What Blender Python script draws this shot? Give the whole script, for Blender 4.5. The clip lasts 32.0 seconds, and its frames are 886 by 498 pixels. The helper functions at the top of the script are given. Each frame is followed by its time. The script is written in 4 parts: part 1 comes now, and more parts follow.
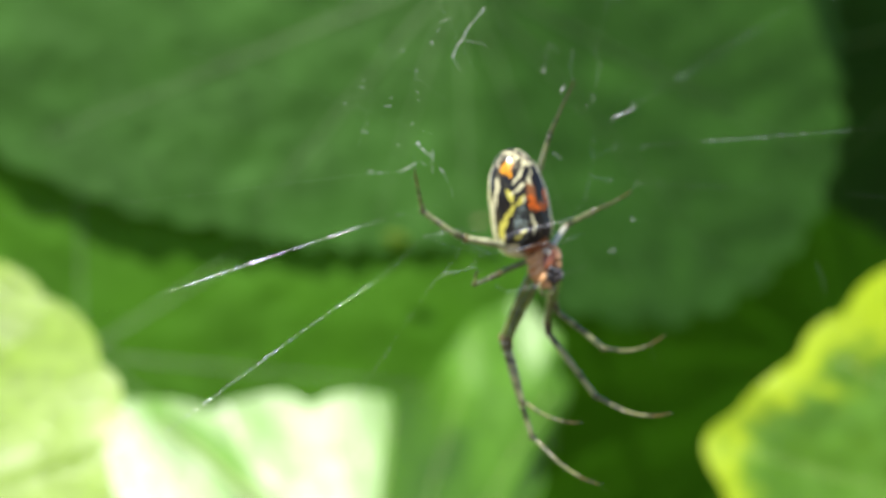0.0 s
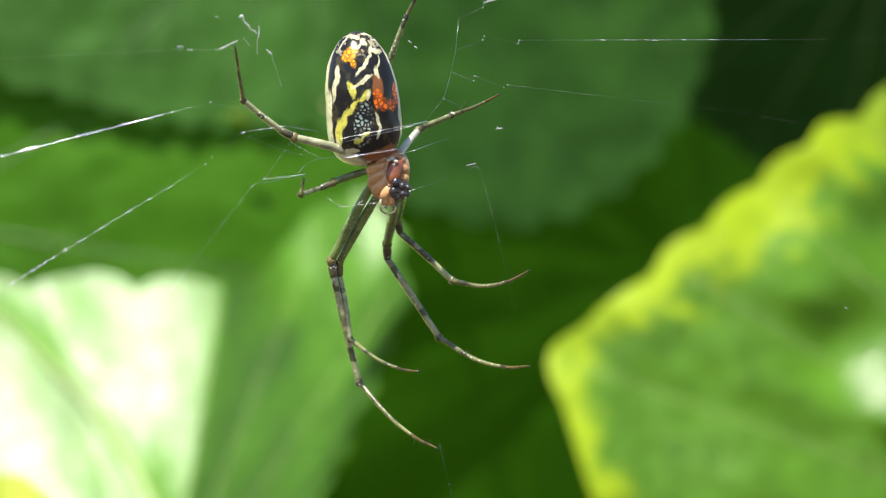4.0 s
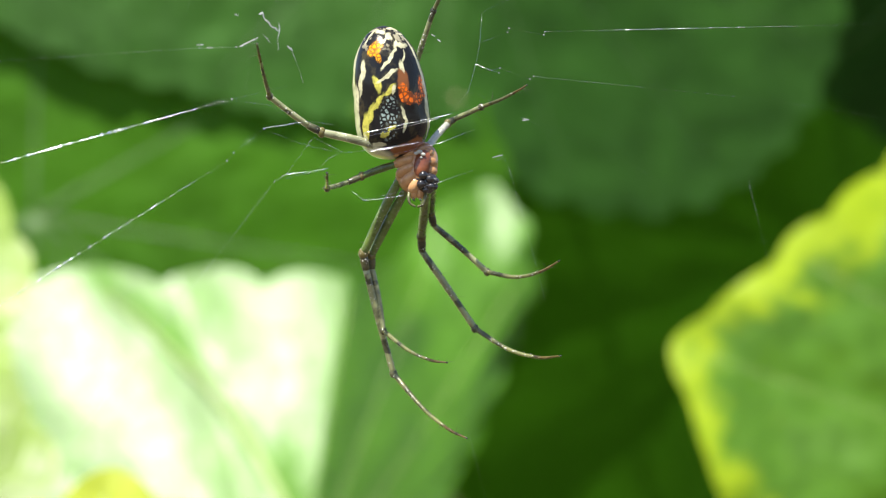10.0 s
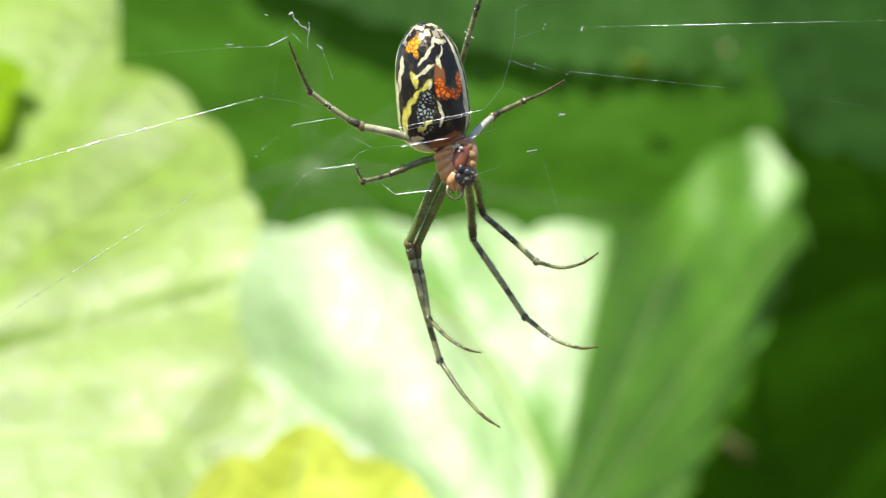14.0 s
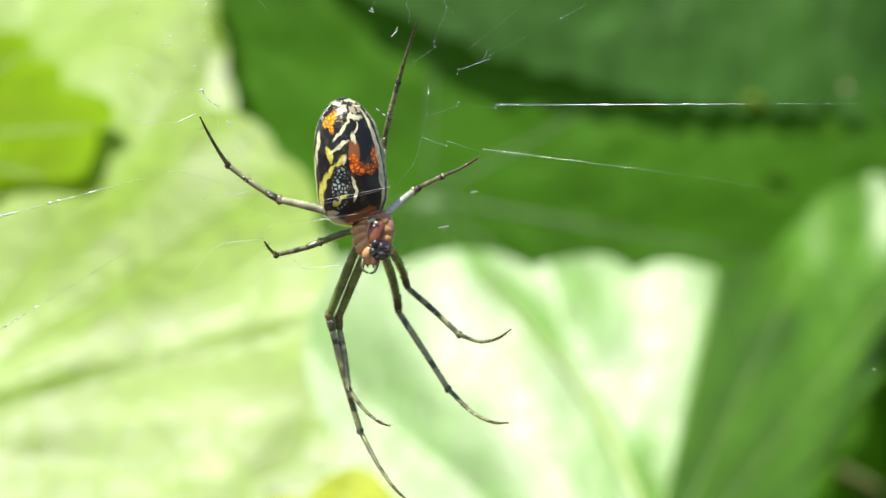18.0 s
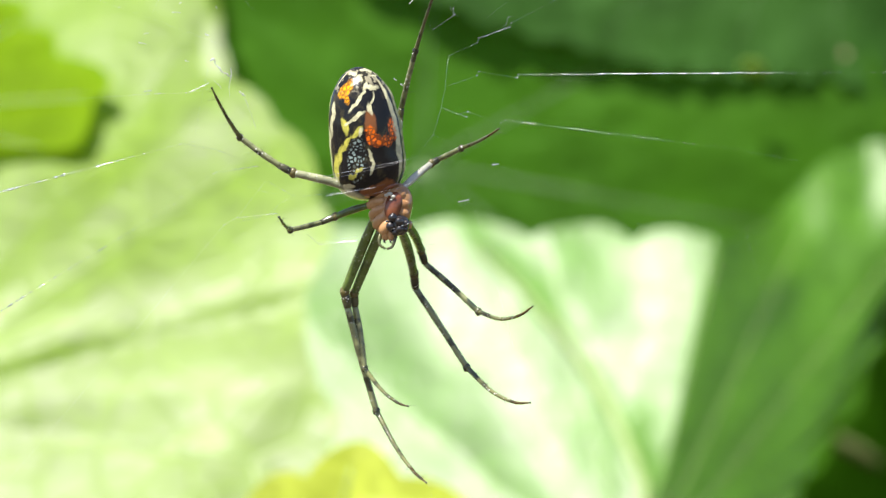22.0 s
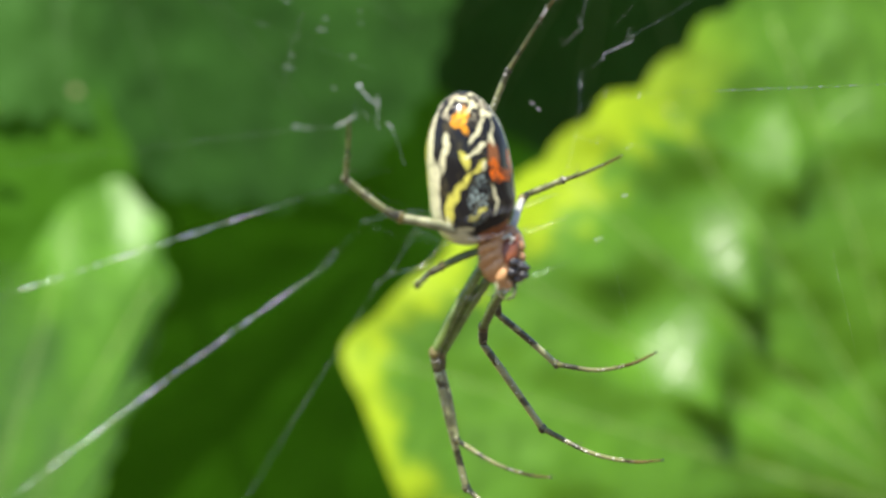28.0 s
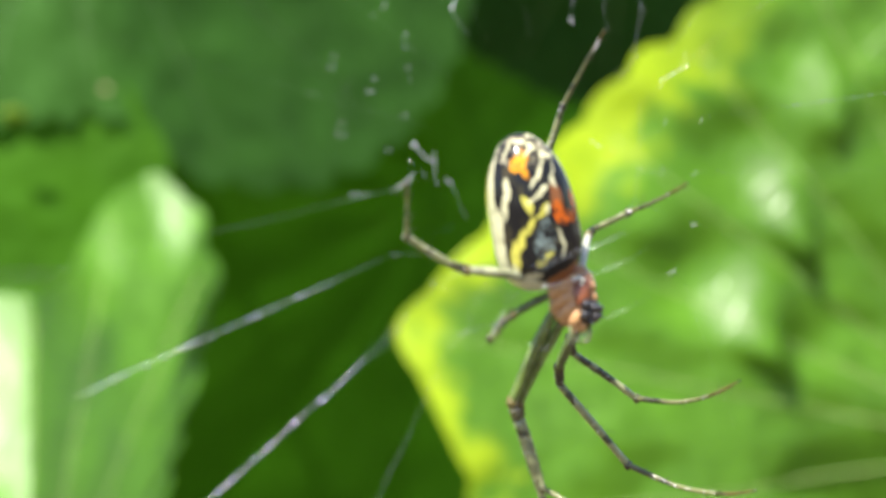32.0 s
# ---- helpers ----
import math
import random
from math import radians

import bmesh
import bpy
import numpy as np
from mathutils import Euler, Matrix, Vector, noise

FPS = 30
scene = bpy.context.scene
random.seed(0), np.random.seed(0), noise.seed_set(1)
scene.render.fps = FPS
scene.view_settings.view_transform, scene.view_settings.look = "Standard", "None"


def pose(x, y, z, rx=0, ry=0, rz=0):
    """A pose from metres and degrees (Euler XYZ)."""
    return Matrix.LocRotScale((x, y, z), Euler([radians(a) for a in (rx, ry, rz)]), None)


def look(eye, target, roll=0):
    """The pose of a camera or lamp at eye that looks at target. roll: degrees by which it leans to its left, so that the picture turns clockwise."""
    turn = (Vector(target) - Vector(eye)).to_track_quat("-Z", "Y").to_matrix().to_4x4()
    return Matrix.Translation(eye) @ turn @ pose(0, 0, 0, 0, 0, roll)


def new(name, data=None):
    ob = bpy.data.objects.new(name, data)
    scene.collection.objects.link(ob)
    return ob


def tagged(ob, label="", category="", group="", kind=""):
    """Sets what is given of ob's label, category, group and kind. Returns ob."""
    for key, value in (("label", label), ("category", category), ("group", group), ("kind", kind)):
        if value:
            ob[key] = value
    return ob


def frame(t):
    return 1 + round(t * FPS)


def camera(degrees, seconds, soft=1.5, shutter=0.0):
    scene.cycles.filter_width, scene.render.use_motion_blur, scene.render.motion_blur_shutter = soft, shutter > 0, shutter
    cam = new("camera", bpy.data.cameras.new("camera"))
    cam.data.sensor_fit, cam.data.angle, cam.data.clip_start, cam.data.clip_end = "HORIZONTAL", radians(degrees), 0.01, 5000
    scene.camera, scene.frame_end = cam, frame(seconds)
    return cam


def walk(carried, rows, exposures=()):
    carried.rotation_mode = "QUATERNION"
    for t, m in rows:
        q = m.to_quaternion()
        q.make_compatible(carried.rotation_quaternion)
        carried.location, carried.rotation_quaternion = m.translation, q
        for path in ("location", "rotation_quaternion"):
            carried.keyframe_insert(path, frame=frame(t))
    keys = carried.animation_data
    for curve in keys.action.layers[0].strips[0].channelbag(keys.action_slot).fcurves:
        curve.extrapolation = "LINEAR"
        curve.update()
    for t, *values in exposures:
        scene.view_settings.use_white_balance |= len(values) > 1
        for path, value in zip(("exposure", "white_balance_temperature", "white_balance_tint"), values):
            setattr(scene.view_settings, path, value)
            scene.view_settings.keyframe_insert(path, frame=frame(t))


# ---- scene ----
# A garden spider on its web before a leafy shrub. Plan lengths are in millimetres; the web's
# hub hangs 0.6 m over the soil, the shrub stands behind it.
MM, LIFT = 0.001, 0.6

cam = camera(22.0, 32.0, soft=1.2, shutter=0.3)
cam.data.dof.use_dof = True
cam.data.dof.focus_distance = 0.1163
cam.data.dof.aperture_fstop = 58.0
cam.data.dof.aperture_blades = 0

# seconds, eye (mm), yaw to the left, pitch up, roll (degrees)
PATH = [
    (0, -7.40, -145.06, -2.67, 0.955, 2.515, -2.58),
    (0.5, -4.29, -137.48, -0.83, 1.159, 2.506, -0.52),
    (1, -1.47, -138.40, 0.32, 1.489, 1.836, -1.64),
    (1.5, -0.28, -137.34, -1.48, 0.705, 1.074, -0.44),
    (2, 0.94, -140.66, -3.89, 0.820, 1.462, -0.94),
    (2.5, 0.91, -138.04, -1.63, 0.897, 1.082, -0.39),
    (3, -3.66, -130.14, -0.92, -1.022, 0.731, -0.00),
    (3.5, -6.43, -123.25, -0.91, -2.880, -0.482, 1.27),
    (5.5, -3.15, -116.72, 2.40, -2.545, -0.125, 1.56),
    (6, -0.91, -118.46, 2.56, -1.923, 0.007, 1.19),
    (6.5, -0.56, -119.76, 2.19, -1.235, 0.257, 1.16),
    (7, 0.75, -121.53, 0.99, -0.241, -0.164, -0.11),
    (7.5, 0.86, -122.01, 2.29, -0.232, -1.226, -1.15),
    (8, -0.49, -121.22, 2.54, 0.457, 0.003, -0.82),
    (8.5, -0.32, -118.36, -0.76, 1.722, -0.933, 0.24),
    (9, 0.95, -118.13, 1.01, 0.064, 0.092, -0.01),
    (9.5, 0.76, -119.05, -0.16, 1.244, -0.607, 0.27),
    (10, 0.18, -120.33, -0.33, 1.109, -0.719, 0.50),
    (10.5, 0.55, -120.17, 1.69, 1.709, 0.060, 0.34),
    (11, 1.80, -118.54, 1.37, 0.933, -0.543, -0.12),
    (11.5, 1.09, -116.58, 1.36, 0.568, -0.803, -0.23),
    (12, -0.95, -115.08, 1.93, 0.953, -0.991, 0.15),
    (12.5, 1.88, -118.65, 3.61, 0.693, -0.364, 1.08),
    (13, 6.34, -120.87, 2.58, 4.670, -2.272, 0.66),
    (13.5, 10.52, -122.62, 4.74, 5.348, -2.109, 0.53),
    (14, 15.71, -121.39, 2.72, 9.512, -2.387, 0.89),
    (14.5, 20.59, -121.18, 9.51, 10.624, -1.112, 0.91),
    (15, 25.22, -122.71, 6.26, 11.967, -2.344, 1.13),
    (15.5, 25.24, -120.63, 4.90, 12.775, -2.333, 1.53),
    (17.5, 30.46, -119.04, 6.36, 14.085, -1.799, 1.39),
    (18, 29.23, -119.68, 5.80, 13.886, -1.919, 1.75),
    (18.5, 29.58, -119.94, 6.06, 13.583, -1.975, 1.56),
    (19, 30.02, -120.65, 6.95, 14.851, -2.743, 1.17),
    (19.5, 26.47, -119.09, 3.30, 12.891, -2.911, 1.30),
    (20, 22.91, -119.54, 2.55, 13.862, -3.253, 1.38),
    (20.5, 25.60, -118.35, 9.56, 14.615, -2.262, 2.08),
    (21, 27.31, -118.67, 9.39, 13.246, -2.240, 2.21),
    (21.5, 28.41, -118.41, 7.91, 12.659, -2.717, 1.95),
    (22, 26.76, -116.20, 6.00, 13.592, -2.736, 1.63),
    (22.5, 24.33, -116.01, 4.76, 11.323, -2.601, 1.73),
    (23, 20.00, -115.66, 4.98, 9.241, -3.260, 2.10),
    (23.5, 13.08, -112.70, 5.43, 6.927, -3.329, 2.11),
    (24, 6.02, -109.41, 7.07, 6.107, -1.971, 1.08),
    (24.5, 1.35, -109.54, 2.42, 3.114, -3.191, 0.05),
    (25, -1.33, -109.87, 6.26, 0.158, -2.118, -0.85),
    (25.5, -7.97, -107.38, 7.99, -2.749, -3.073, -0.20),
    (26, -15.68, -104.32, 7.01, -7.009, -2.458, -0.43),
    (26.5, -21.51, -101.64, 6.79, -9.254, -2.396, -0.06),
    (28.5, -25.82, -102.50, 4.94, -11.316, -1.437, -1.30),
    (29, -26.19, -100.98, 4.36, -10.894, -2.405, -1.07),
    (29.5, -30.78, -101.27, 3.40, -9.232, -3.081, -0.80),
    (30, -33.87, -103.01, 3.65, -10.965, -1.939, -2.06),
    (30.5, -30.32, -101.30, 4.98, -11.409, -2.023, -2.94),
    (31, -21.32, -107.36, 7.38, -10.586, -2.158, -2.76),
    (31.5, -24.06, -101.23, 6.67, -10.021, -2.812, -4.17),
    (32, -26.01, -99.02, 9.88, -10.071, -2.845, -6.14),
]


def aim(x, y, z, yaw, pitch, roll):
    a, b = radians(yaw), radians(pitch)
    eye = Vector((x * MM, y * MM, z * MM + LIFT))
    ahead = Vector((-math.sin(a) * math.cos(b), math.cos(a) * math.cos(b), math.sin(b)))
    return look(eye, eye + ahead, roll)


walk(cam, [(t, aim(*row)) for t, *row in PATH], [(0, 0.95), (12.5, 0.88), (15, 0.78), (22.5, 0.78), (24.5, 0.86), (26, 0.84), (29.5, 1.18), (32, 1.22)])

# ---- light ----
SUN = Vector((-0.25, -0.37, 0.90)).normalized()
world = bpy.data.worlds.new("sky")
scene.world = world
world.use_nodes = True
sky = world.node_tree.nodes.new("ShaderNodeTexSky")
sky.sky_type, sky.sun_disc = "NISHITA", False
sky.sun_elevation = math.asin(SUN.z)
sky.sun_rotation = math.atan2(SUN.x, SUN.y)
world.node_tree.links.new(sky.outputs["Color"], world.node_tree.nodes["Background"].inputs["Color"])
world.node_tree.nodes["Background"].inputs["Strength"].default_value = 0.08
sun = new("sun", bpy.data.lights.new("sun", "SUN"))
sun.data.energy, sun.data.angle, sun.data.color = 5.0, radians(0.53), (1.0, 0.95, 0.86)
sun.matrix_world = look(Vector((0, 0, 3)) + SUN, (0, 0, 3))


# ---- materials ----
class Nodes:
    """A small writer of node trees."""

    def __init__(self, name):
        self.mat = bpy.data.materials.new(name)
        self.mat.use_nodes = True
        self.tree = self.mat.node_tree
        self.tree.nodes.clear()
        self.out = self.tree.nodes.new("ShaderNodeOutputMaterial")

    def add(self, kind, links=(), **values):
        node = self.tree.nodes.new(kind)
        for key, value in values.items():
            setattr(node, key, value)
        for key, value in dict(links).items():
            if isinstance(value, bpy.types.NodeSocket):
                self.tree.links.new(value, node.inputs[key])
            else:
                node.inputs[key].default_value = value
        return node

    def noise(self, where, scale, detail=3.0, rough=0.55):
        return self.add("ShaderNodeTexNoise", {"Vector": where, "Scale": scale, "Detail": detail, "Roughness": rough}).outputs["Fac"]

    def ramp(self, value, a, b, lo=0.0, hi=1.0):
        n = self.add("ShaderNodeMapRange", {"Value": value, "From Min": a, "From Max": b, "To Min": lo, "To Max": hi})
        n.interpolation_type = "SMOOTHSTEP"
        return n.outputs["Result"]

    def mix(self, fac, a, b):
        n = self.add("ShaderNodeMix", data_type="RGBA")
        for socket, value in ((n.inputs[0], fac), (n.inputs[6], a), (n.inputs[7], b)):
            if isinstance(value, bpy.types.NodeSocket):
                self.tree.links.new(value, socket)
            else:
                socket.default_value = (*value, 1.0) if isinstance(value, tuple) and len(value) == 3 else value
        return n.outputs[2]

    def math(self, op, a, b=0.0):
        n = self.add("ShaderNodeMath", operation=op)
        for socket, value in zip(n.inputs, (a, b)):
            if isinstance(value, bpy.types.NodeSocket):
                self.tree.links.new(value, socket)
            else:
                socket.default_value = value
        return n.outputs[0]

    def bump(self, height, strength, distance):
        return self.add("ShaderNodeBump", {"Height": height, "Strength": strength, "Distance": distance}).outputs["Normal"]

    def end(self, shader):
        self.tree.links.new(shader, self.out.inputs["Surface"])
        return self.mat


def plain(name, color, rough=0.5, second=None, scale=900.0, bump=0.3, metal=0.0, coat=0.0, clear=0.0):
    """A two-tone surface with fine grain."""
    n = Nodes(name)
    at = n.add("ShaderNodeTexCoord").outputs["Object"]
    grain = n.noise(at, scale, 4.0)
    broad = n.noise(at, scale * 0.16, 2.0)
    tone = n.mix(n.ramp(grain, 0.35, 0.7), color, second or tuple(c * 0.6 for c in color))
    tone = n.mix(n.ramp(broad, 0.4, 0.75, 0.0, 0.5), tone, tuple(min(1.0, c * 1.3) for c in color))
    b = n.add("ShaderNodeBsdfPrincipled", {"Base Color": tone, "Roughness": rough, "Metallic": metal, "Coat Weight": coat,
                                           "Normal": n.bump(grain, bump, 0.0001), "Transmission Weight": clear})
    return n.end(b.outputs[0])


def leg_skin(name, color, second, flecks, coat):
    """Horny leg skin with pale flecks, part real speckles and part painted sparkle of light."""
    n = Nodes(name)
    at = n.add("ShaderNodeTexCoord").outputs["Object"]
    grain, broad = n.noise(at, 1500.0, 4.0), n.noise(at, 420.0, 2.0)
    tone = n.mix(n.ramp(grain, 0.35, 0.68), color, second)
    tone = n.mix(n.ramp(broad, 0.42, 0.62, 0.0, 0.7), tone, tuple(min(1.0, 1.5 * c) for c in color))
    tone = n.mix(n.ramp(n.noise(at, 950.0, 2.0), 0.53, 0.60, 0.0, 0.9 * flecks), tone, tuple(0.45 * c for c in second))
    cell = n.add("ShaderNodeTexVoronoi", {"Vector": at, "Scale": 5200.0}).outputs["Distance"]
    patch = n.math("MULTIPLY", n.ramp(cell, 0.30, 0.18), n.ramp(n.noise(at, 700.0, 2.0), 0.50, 0.60, 0.0, flecks))
    tone = n.mix(patch, tone, (0.85, 0.85, 0.80))
    b = n.add("ShaderNodeBsdfPrincipled", {"Base Color": tone, "Roughness": n.ramp(grain, 0.3, 0.7, 0.2, 0.38), "Coat Weight": coat, "Coat Roughness": 0.12,
                                           "Normal": n.bump(n.math("ADD", grain, n.math("MULTIPLY", n.ramp(cell, 0.32, 0.1), 0.6)), 0.6, 0.00012)})
    return n.end(b.outputs[0])


def leaf_skin(name, face, shine, gloss=0.42, through_light=0.35, spots=0.0, wax=0.5, margin=None):
    """Leaf tissue: a waxy green face over tissue that lets light through. UV holds the angle and the way out."""
    n = Nodes(name)
    tc = n.add("ShaderNodeTexCoord")
    at = tc.outputs["Object"]
    uv = n.add("ShaderNodeSeparateXYZ", {"Vector": tc.outputs["UV"]})
    broad, fine = n.noise(at, 45.0, 3.0), n.noise(at, 420.0, 4.0)
    net = n.add("ShaderNodeTexVoronoi", {"Vector": at, "Scale": 160.0}, feature="DISTANCE_TO_EDGE").outputs["Distance"]
    vein = n.ramp(net, 0.0, 0.09, 0.5, 0.0)
    dark = tuple(c * 0.62 for c in face)
    pale = tuple(min(1.0, c * 1.35 + 0.012) for c in face)
    tone = n.mix(n.ramp(broad, 0.3, 0.72), dark, face)
    tone = n.mix(n.ramp(fine, 0.45, 0.75, 0.0, 0.45), tone, pale)
    tone = n.mix(vein, tone, pale)
    if spots:
        blot = n.noise(at, 130.0, 2.0)
        tone = n.mix(n.ramp(blot, 0.70, 0.76, 0.0, spots), tone, (0.16, 0.11, 0.03))
    if margin:
        # a yellow margin that runs inwards between the side veins
        teeth = n.math("ADD", uv.outputs["Y"], n.math("MULTIPLY", n.math("SUBTRACT", n.noise(at, 190.0, 3.0), 0.5), 0.34))
        below = n.ramp(uv.outputs["X"], 0.39, 0.455, 0.0, 0.07)
        edge = n.ramp(n.math("SUBTRACT", teeth, below), 0.85, 0.94)
        side = n.math("MULTIPLY", n.ramp(uv.outputs["X"], 0.30, 0.37), n.ramp(uv.outputs["X"], 0.66, 0.58))
        tone = n.mix(n.math("MULTIPLY", edge, side), tone, margin)
    relief = n.bump(n.math("ADD", n.math("MULTIPLY", fine, 0.3), n.math("MULTIPLY", vein, -1.2)), 0.6, 0.00018)
    top = n.add("ShaderNodeBsdfPrincipled", {"Base Color": tone, "Roughness": n.ramp(fine, 0.2, 0.8, gloss - 0.02, gloss + 0.05),
                                            "Specular IOR Level": wax, "Normal": relief})
    glow = n.mix(n.ramp(broad, 0.3, 0.7, 0.0, 0.5), shine, tuple(c * 0.7 for c in shine))
    glow = n.mix(vein, glow, tuple(c * 0.6 for c in shine))
    tissue = n.add("ShaderNodeBsdfTranslucent", {"Color": glow, "Normal": relief})
    both = n.add("ShaderNodeMixShader", {0: through_light, 1: top.outputs[0], 2: tissue.outputs[0]})
    return n.end(both.outputs[0])


def silk_skin(name, solid, bright=0.0):
    """Glassy thread that lets most of the ground behind it show; bright silk mirrors the sun."""
    n = Nodes(name)
    at = n.add("ShaderNodeTexCoord").outputs["Object"]
    tone = n.mix(n.ramp(n.noise(at, 1500.0), 0.4, 0.6), (0.93, 0.93, 0.95), (0.7, 0.73, 0.78))
    b = n.add("ShaderNodeBsdfPrincipled", {"Base Color": tone, "Roughness": 0.28 - 0.06 * bright, "Specular IOR Level": 0.8, "Coat Weight": 0.6 * (1 - bright), "Metallic": bright})
    clear = n.add("ShaderNodeBsdfTransparent")
    # droplets of glue sit on the thread here and there
    if bright:
        solid = n.ramp(n.noise(at, 520.0, 3.0), 0.40, 0.60, solid * 0.35, min(1.0, solid * 1.4))
    return n.end(n.add("ShaderNodeMixShader", {0: solid, 1: clear.outputs[0], 2: b.outputs[0]}).outputs[0])


def abdomen_skin(long):
    """The pattern of the abdomen: angle round the body and height along it, in the object's own space."""
    n = Nodes("abdomen_pattern")
    at = n.add("ShaderNodeTexCoord").outputs["Object"]
    xyz = n.add("ShaderNodeSeparateXYZ", {"Vector": at})
    around = n.math("ARCTAN2", xyz.outputs["X"], n.math("MULTIPLY", xyz.outputs["Y"], -1.0))
    along = n.math("DIVIDE", xyz.outputs["Z"], long * MM)
    plan = n.add("ShaderNodeCombineXYZ", {"X": around, "Y": along}).outputs[0]
    ragged = n.add("ShaderNodeTexNoise", {"Vector": at, "Scale": 1900.0, "Detail": 4.0})
    pull = n.add("ShaderNodeVectorMath", {0: ragged.outputs["Color"], 1: (0.5, 0.5, 0.5)}, operation="SUBTRACT").outputs[0]
    pull = n.add("ShaderNodeVectorMath", {0: pull, "Scale": 0.19}, operation="SCALE").outputs[0]
    plan = n.add("ShaderNodeVectorMath", {0: plan, 1: pull}, operation="ADD").outputs[0]
    plan = n.add("ShaderNodeVectorMath", {0: plan, 1: (1, 1, 0)}, operation="MULTIPLY").outputs[0]

    def spot(x, y, a, b, turn=0.0, soft=0.2):
        m = n.add("ShaderNodeMapping", {"Vector": plan, "Location": (x, y, 0), "Rotation": (0, 0, radians(turn)), "Scale": (a, b, 1)}, vector_type="TEXTURE")
        far = n.add("ShaderNodeVectorMath", {0: m.outputs[0]}, operation="LENGTH").outputs["Value"]
        return n.ramp(far, 1.0 + soft, 1.0 - soft, 0.0, 1.0)

    cells = n.add("ShaderNodeTexVoronoi", {"Vector": at, "Scale": 4600.0}, feature="DISTANCE_TO_EDGE").outputs["Distance"]
    cell = n.ramp(cells, 0.07, 0.2)
    mottled = n.ramp(n.noise(at, 2600.0, 3.0), 0.47, 0.56)
    black, cream, yellow = (0.014, 0.014, 0.015), (0.76, 0.73, 0.46), (0.66, 0.62, 0.11)
    orange, red, brown, grey = (0.98, 0.40, 0.008), (0.98, 0.19, 0.012), (0.24, 0.09, 0.03), (0.33, 0.43, 0.42)
    tone = n.mix(n.ramp(n.noise(at, 1700.0, 4.0), 0.5, 0.66, 0.0, 0.6), black, (0.075, 0.062, 0.03))
    for x, y, a, b, turn in ((0.41, 0.20, 0.20, 0.15, -93), (0.10, -0.84, 0.30, 0.09, 0), (0.7, -0.85, 0.45, 0.15, 0)):
        tone = n.mix(spot(x, y, a, b, turn), tone, brown)
    tone = n.mix(n.math("MULTIPLY", spot(-0.10, -0.33, 0.34, 0.22, -125), n.math("MULTIPLY", n.ramp(cells, 0.13, 0.24), n.ramp(n.noise(at, 2100.0, 2.0), 0.38, 0.5, 0.25, 1.0))), tone, grey)
    for x, y, a, b, turn, paint in (
        (-0.77, 0.39, 0.15, 0.09, -104, cream), (-0.88, 0.20, 0.19, 0.08, -115, cream), (-1.18, -0.16, 0.36, 0.13, -105, cream), (-1.26, -0.50, 0.40, 0.20, -90, cream), (-1.38, -0.04, 0.86, 0.19, -90, cream), (-1.8, -0.2, 0.2, 0.9, 0, yellow),
        (-0.33, 0.18, 0.15, 0.10, -48, yellow), (-0.01, 0.29, 0.34, 0.036, 15, cream), (0.15, 0.53, 0.35, 0.034, 24, cream), (0.03, 0.07, 0.19, 0.04, 22, yellow), (0.14, 0.07, 0.085, 0.035, 37, cream),
        (-0.36, -0.10, 0.24, 0.055, -150, yellow), (-0.62, -0.25, 0.26, 0.085, -135, yellow), (-0.84, -0.48, 0.26, 0.10, -112, yellow), (-0.90, -0.70, 0.16, 0.09, -90, cream),
        (-0.08, -0.48, 0.11, 0.035, 7, yellow), (-0.26, -0.56, 0.13, 0.038, 11, yellow), (-0.52, -0.72, 0.2, 0.045, 4, cream),
        (0.32, -0.33, 0.13, 0.05, -71, cream), (0.29, -0.48, 0.12, 0.045, -125, cream),
        (0.30, 0.84, 0.16, 0.075, 0, cream), (-0.15, 0.92, 0.34, 0.04, 1, cream), (1.07, 0.94, 0.6, 0.026, -2, cream), (0.76, 0.68, 0.28, 0.05, -3, cream), (1.2, 0.85, 0.3, 0.02, -7, cream), (0.45, 0.40, 0.09, 0.07, -54, cream),
        (0.47, 0.72, 0.14, 0.033, 20, cream), (-0.77, 0.88, 0.2, 0.028, 24, cream), (0.0, 0.78, 0.2, 0.022, 10, cream), (0.6, 0.53, 0.16, 0.024, 30, cream), (1.22, 0.05, 0.11, 0.8, 0, cream), (1.75, -0.1, 0.3, 0.9, 0, cream), (-2.4, 0.0, 0.35, 0.8, 0, yellow), (2.6, 0.0, 0.4, 0.8, 0, yellow),
    ):
        tone = n.mix(n.math("MULTIPLY", spot(x, y, a, b, turn), n.ramp(mottled, 0.0, 1.0, 0.72, 1.0)), tone, paint)
    crown = n.math("MULTIPLY", n.ramp(along, 0.55, 0.8), n.ramp(n.noise(at, 2900.0, 3.0), 0.55, 0.6, 0.0, 0.7))
    tone = n.mix(crown, tone, (0.45, 0.41, 0.28))
    tone = n.mix(spot(-1.15, -1.0, 0.95, 0.30), tone, (0.64, 0.64, 0.44))
    tone = n.mix(spot(0.80, 0.33, 0.34, 0.14, -115), tone, black)
    for x, y, a, b, turn in ((0.38, 0.01, 0.14, 0.14, 0), (0.56, -0.10, 0.17, 0.09, 0), (0.82, -0.10, 0.19, 0.09, 0), (1.06, 0.04, 0.12, 0.16, 0)):
        tone = n.mix(n.math("MULTIPLY", spot(x, y, a, b, turn), n.ramp(cell, 0.0, 1.0, 0.2, 1.0)), tone, red)
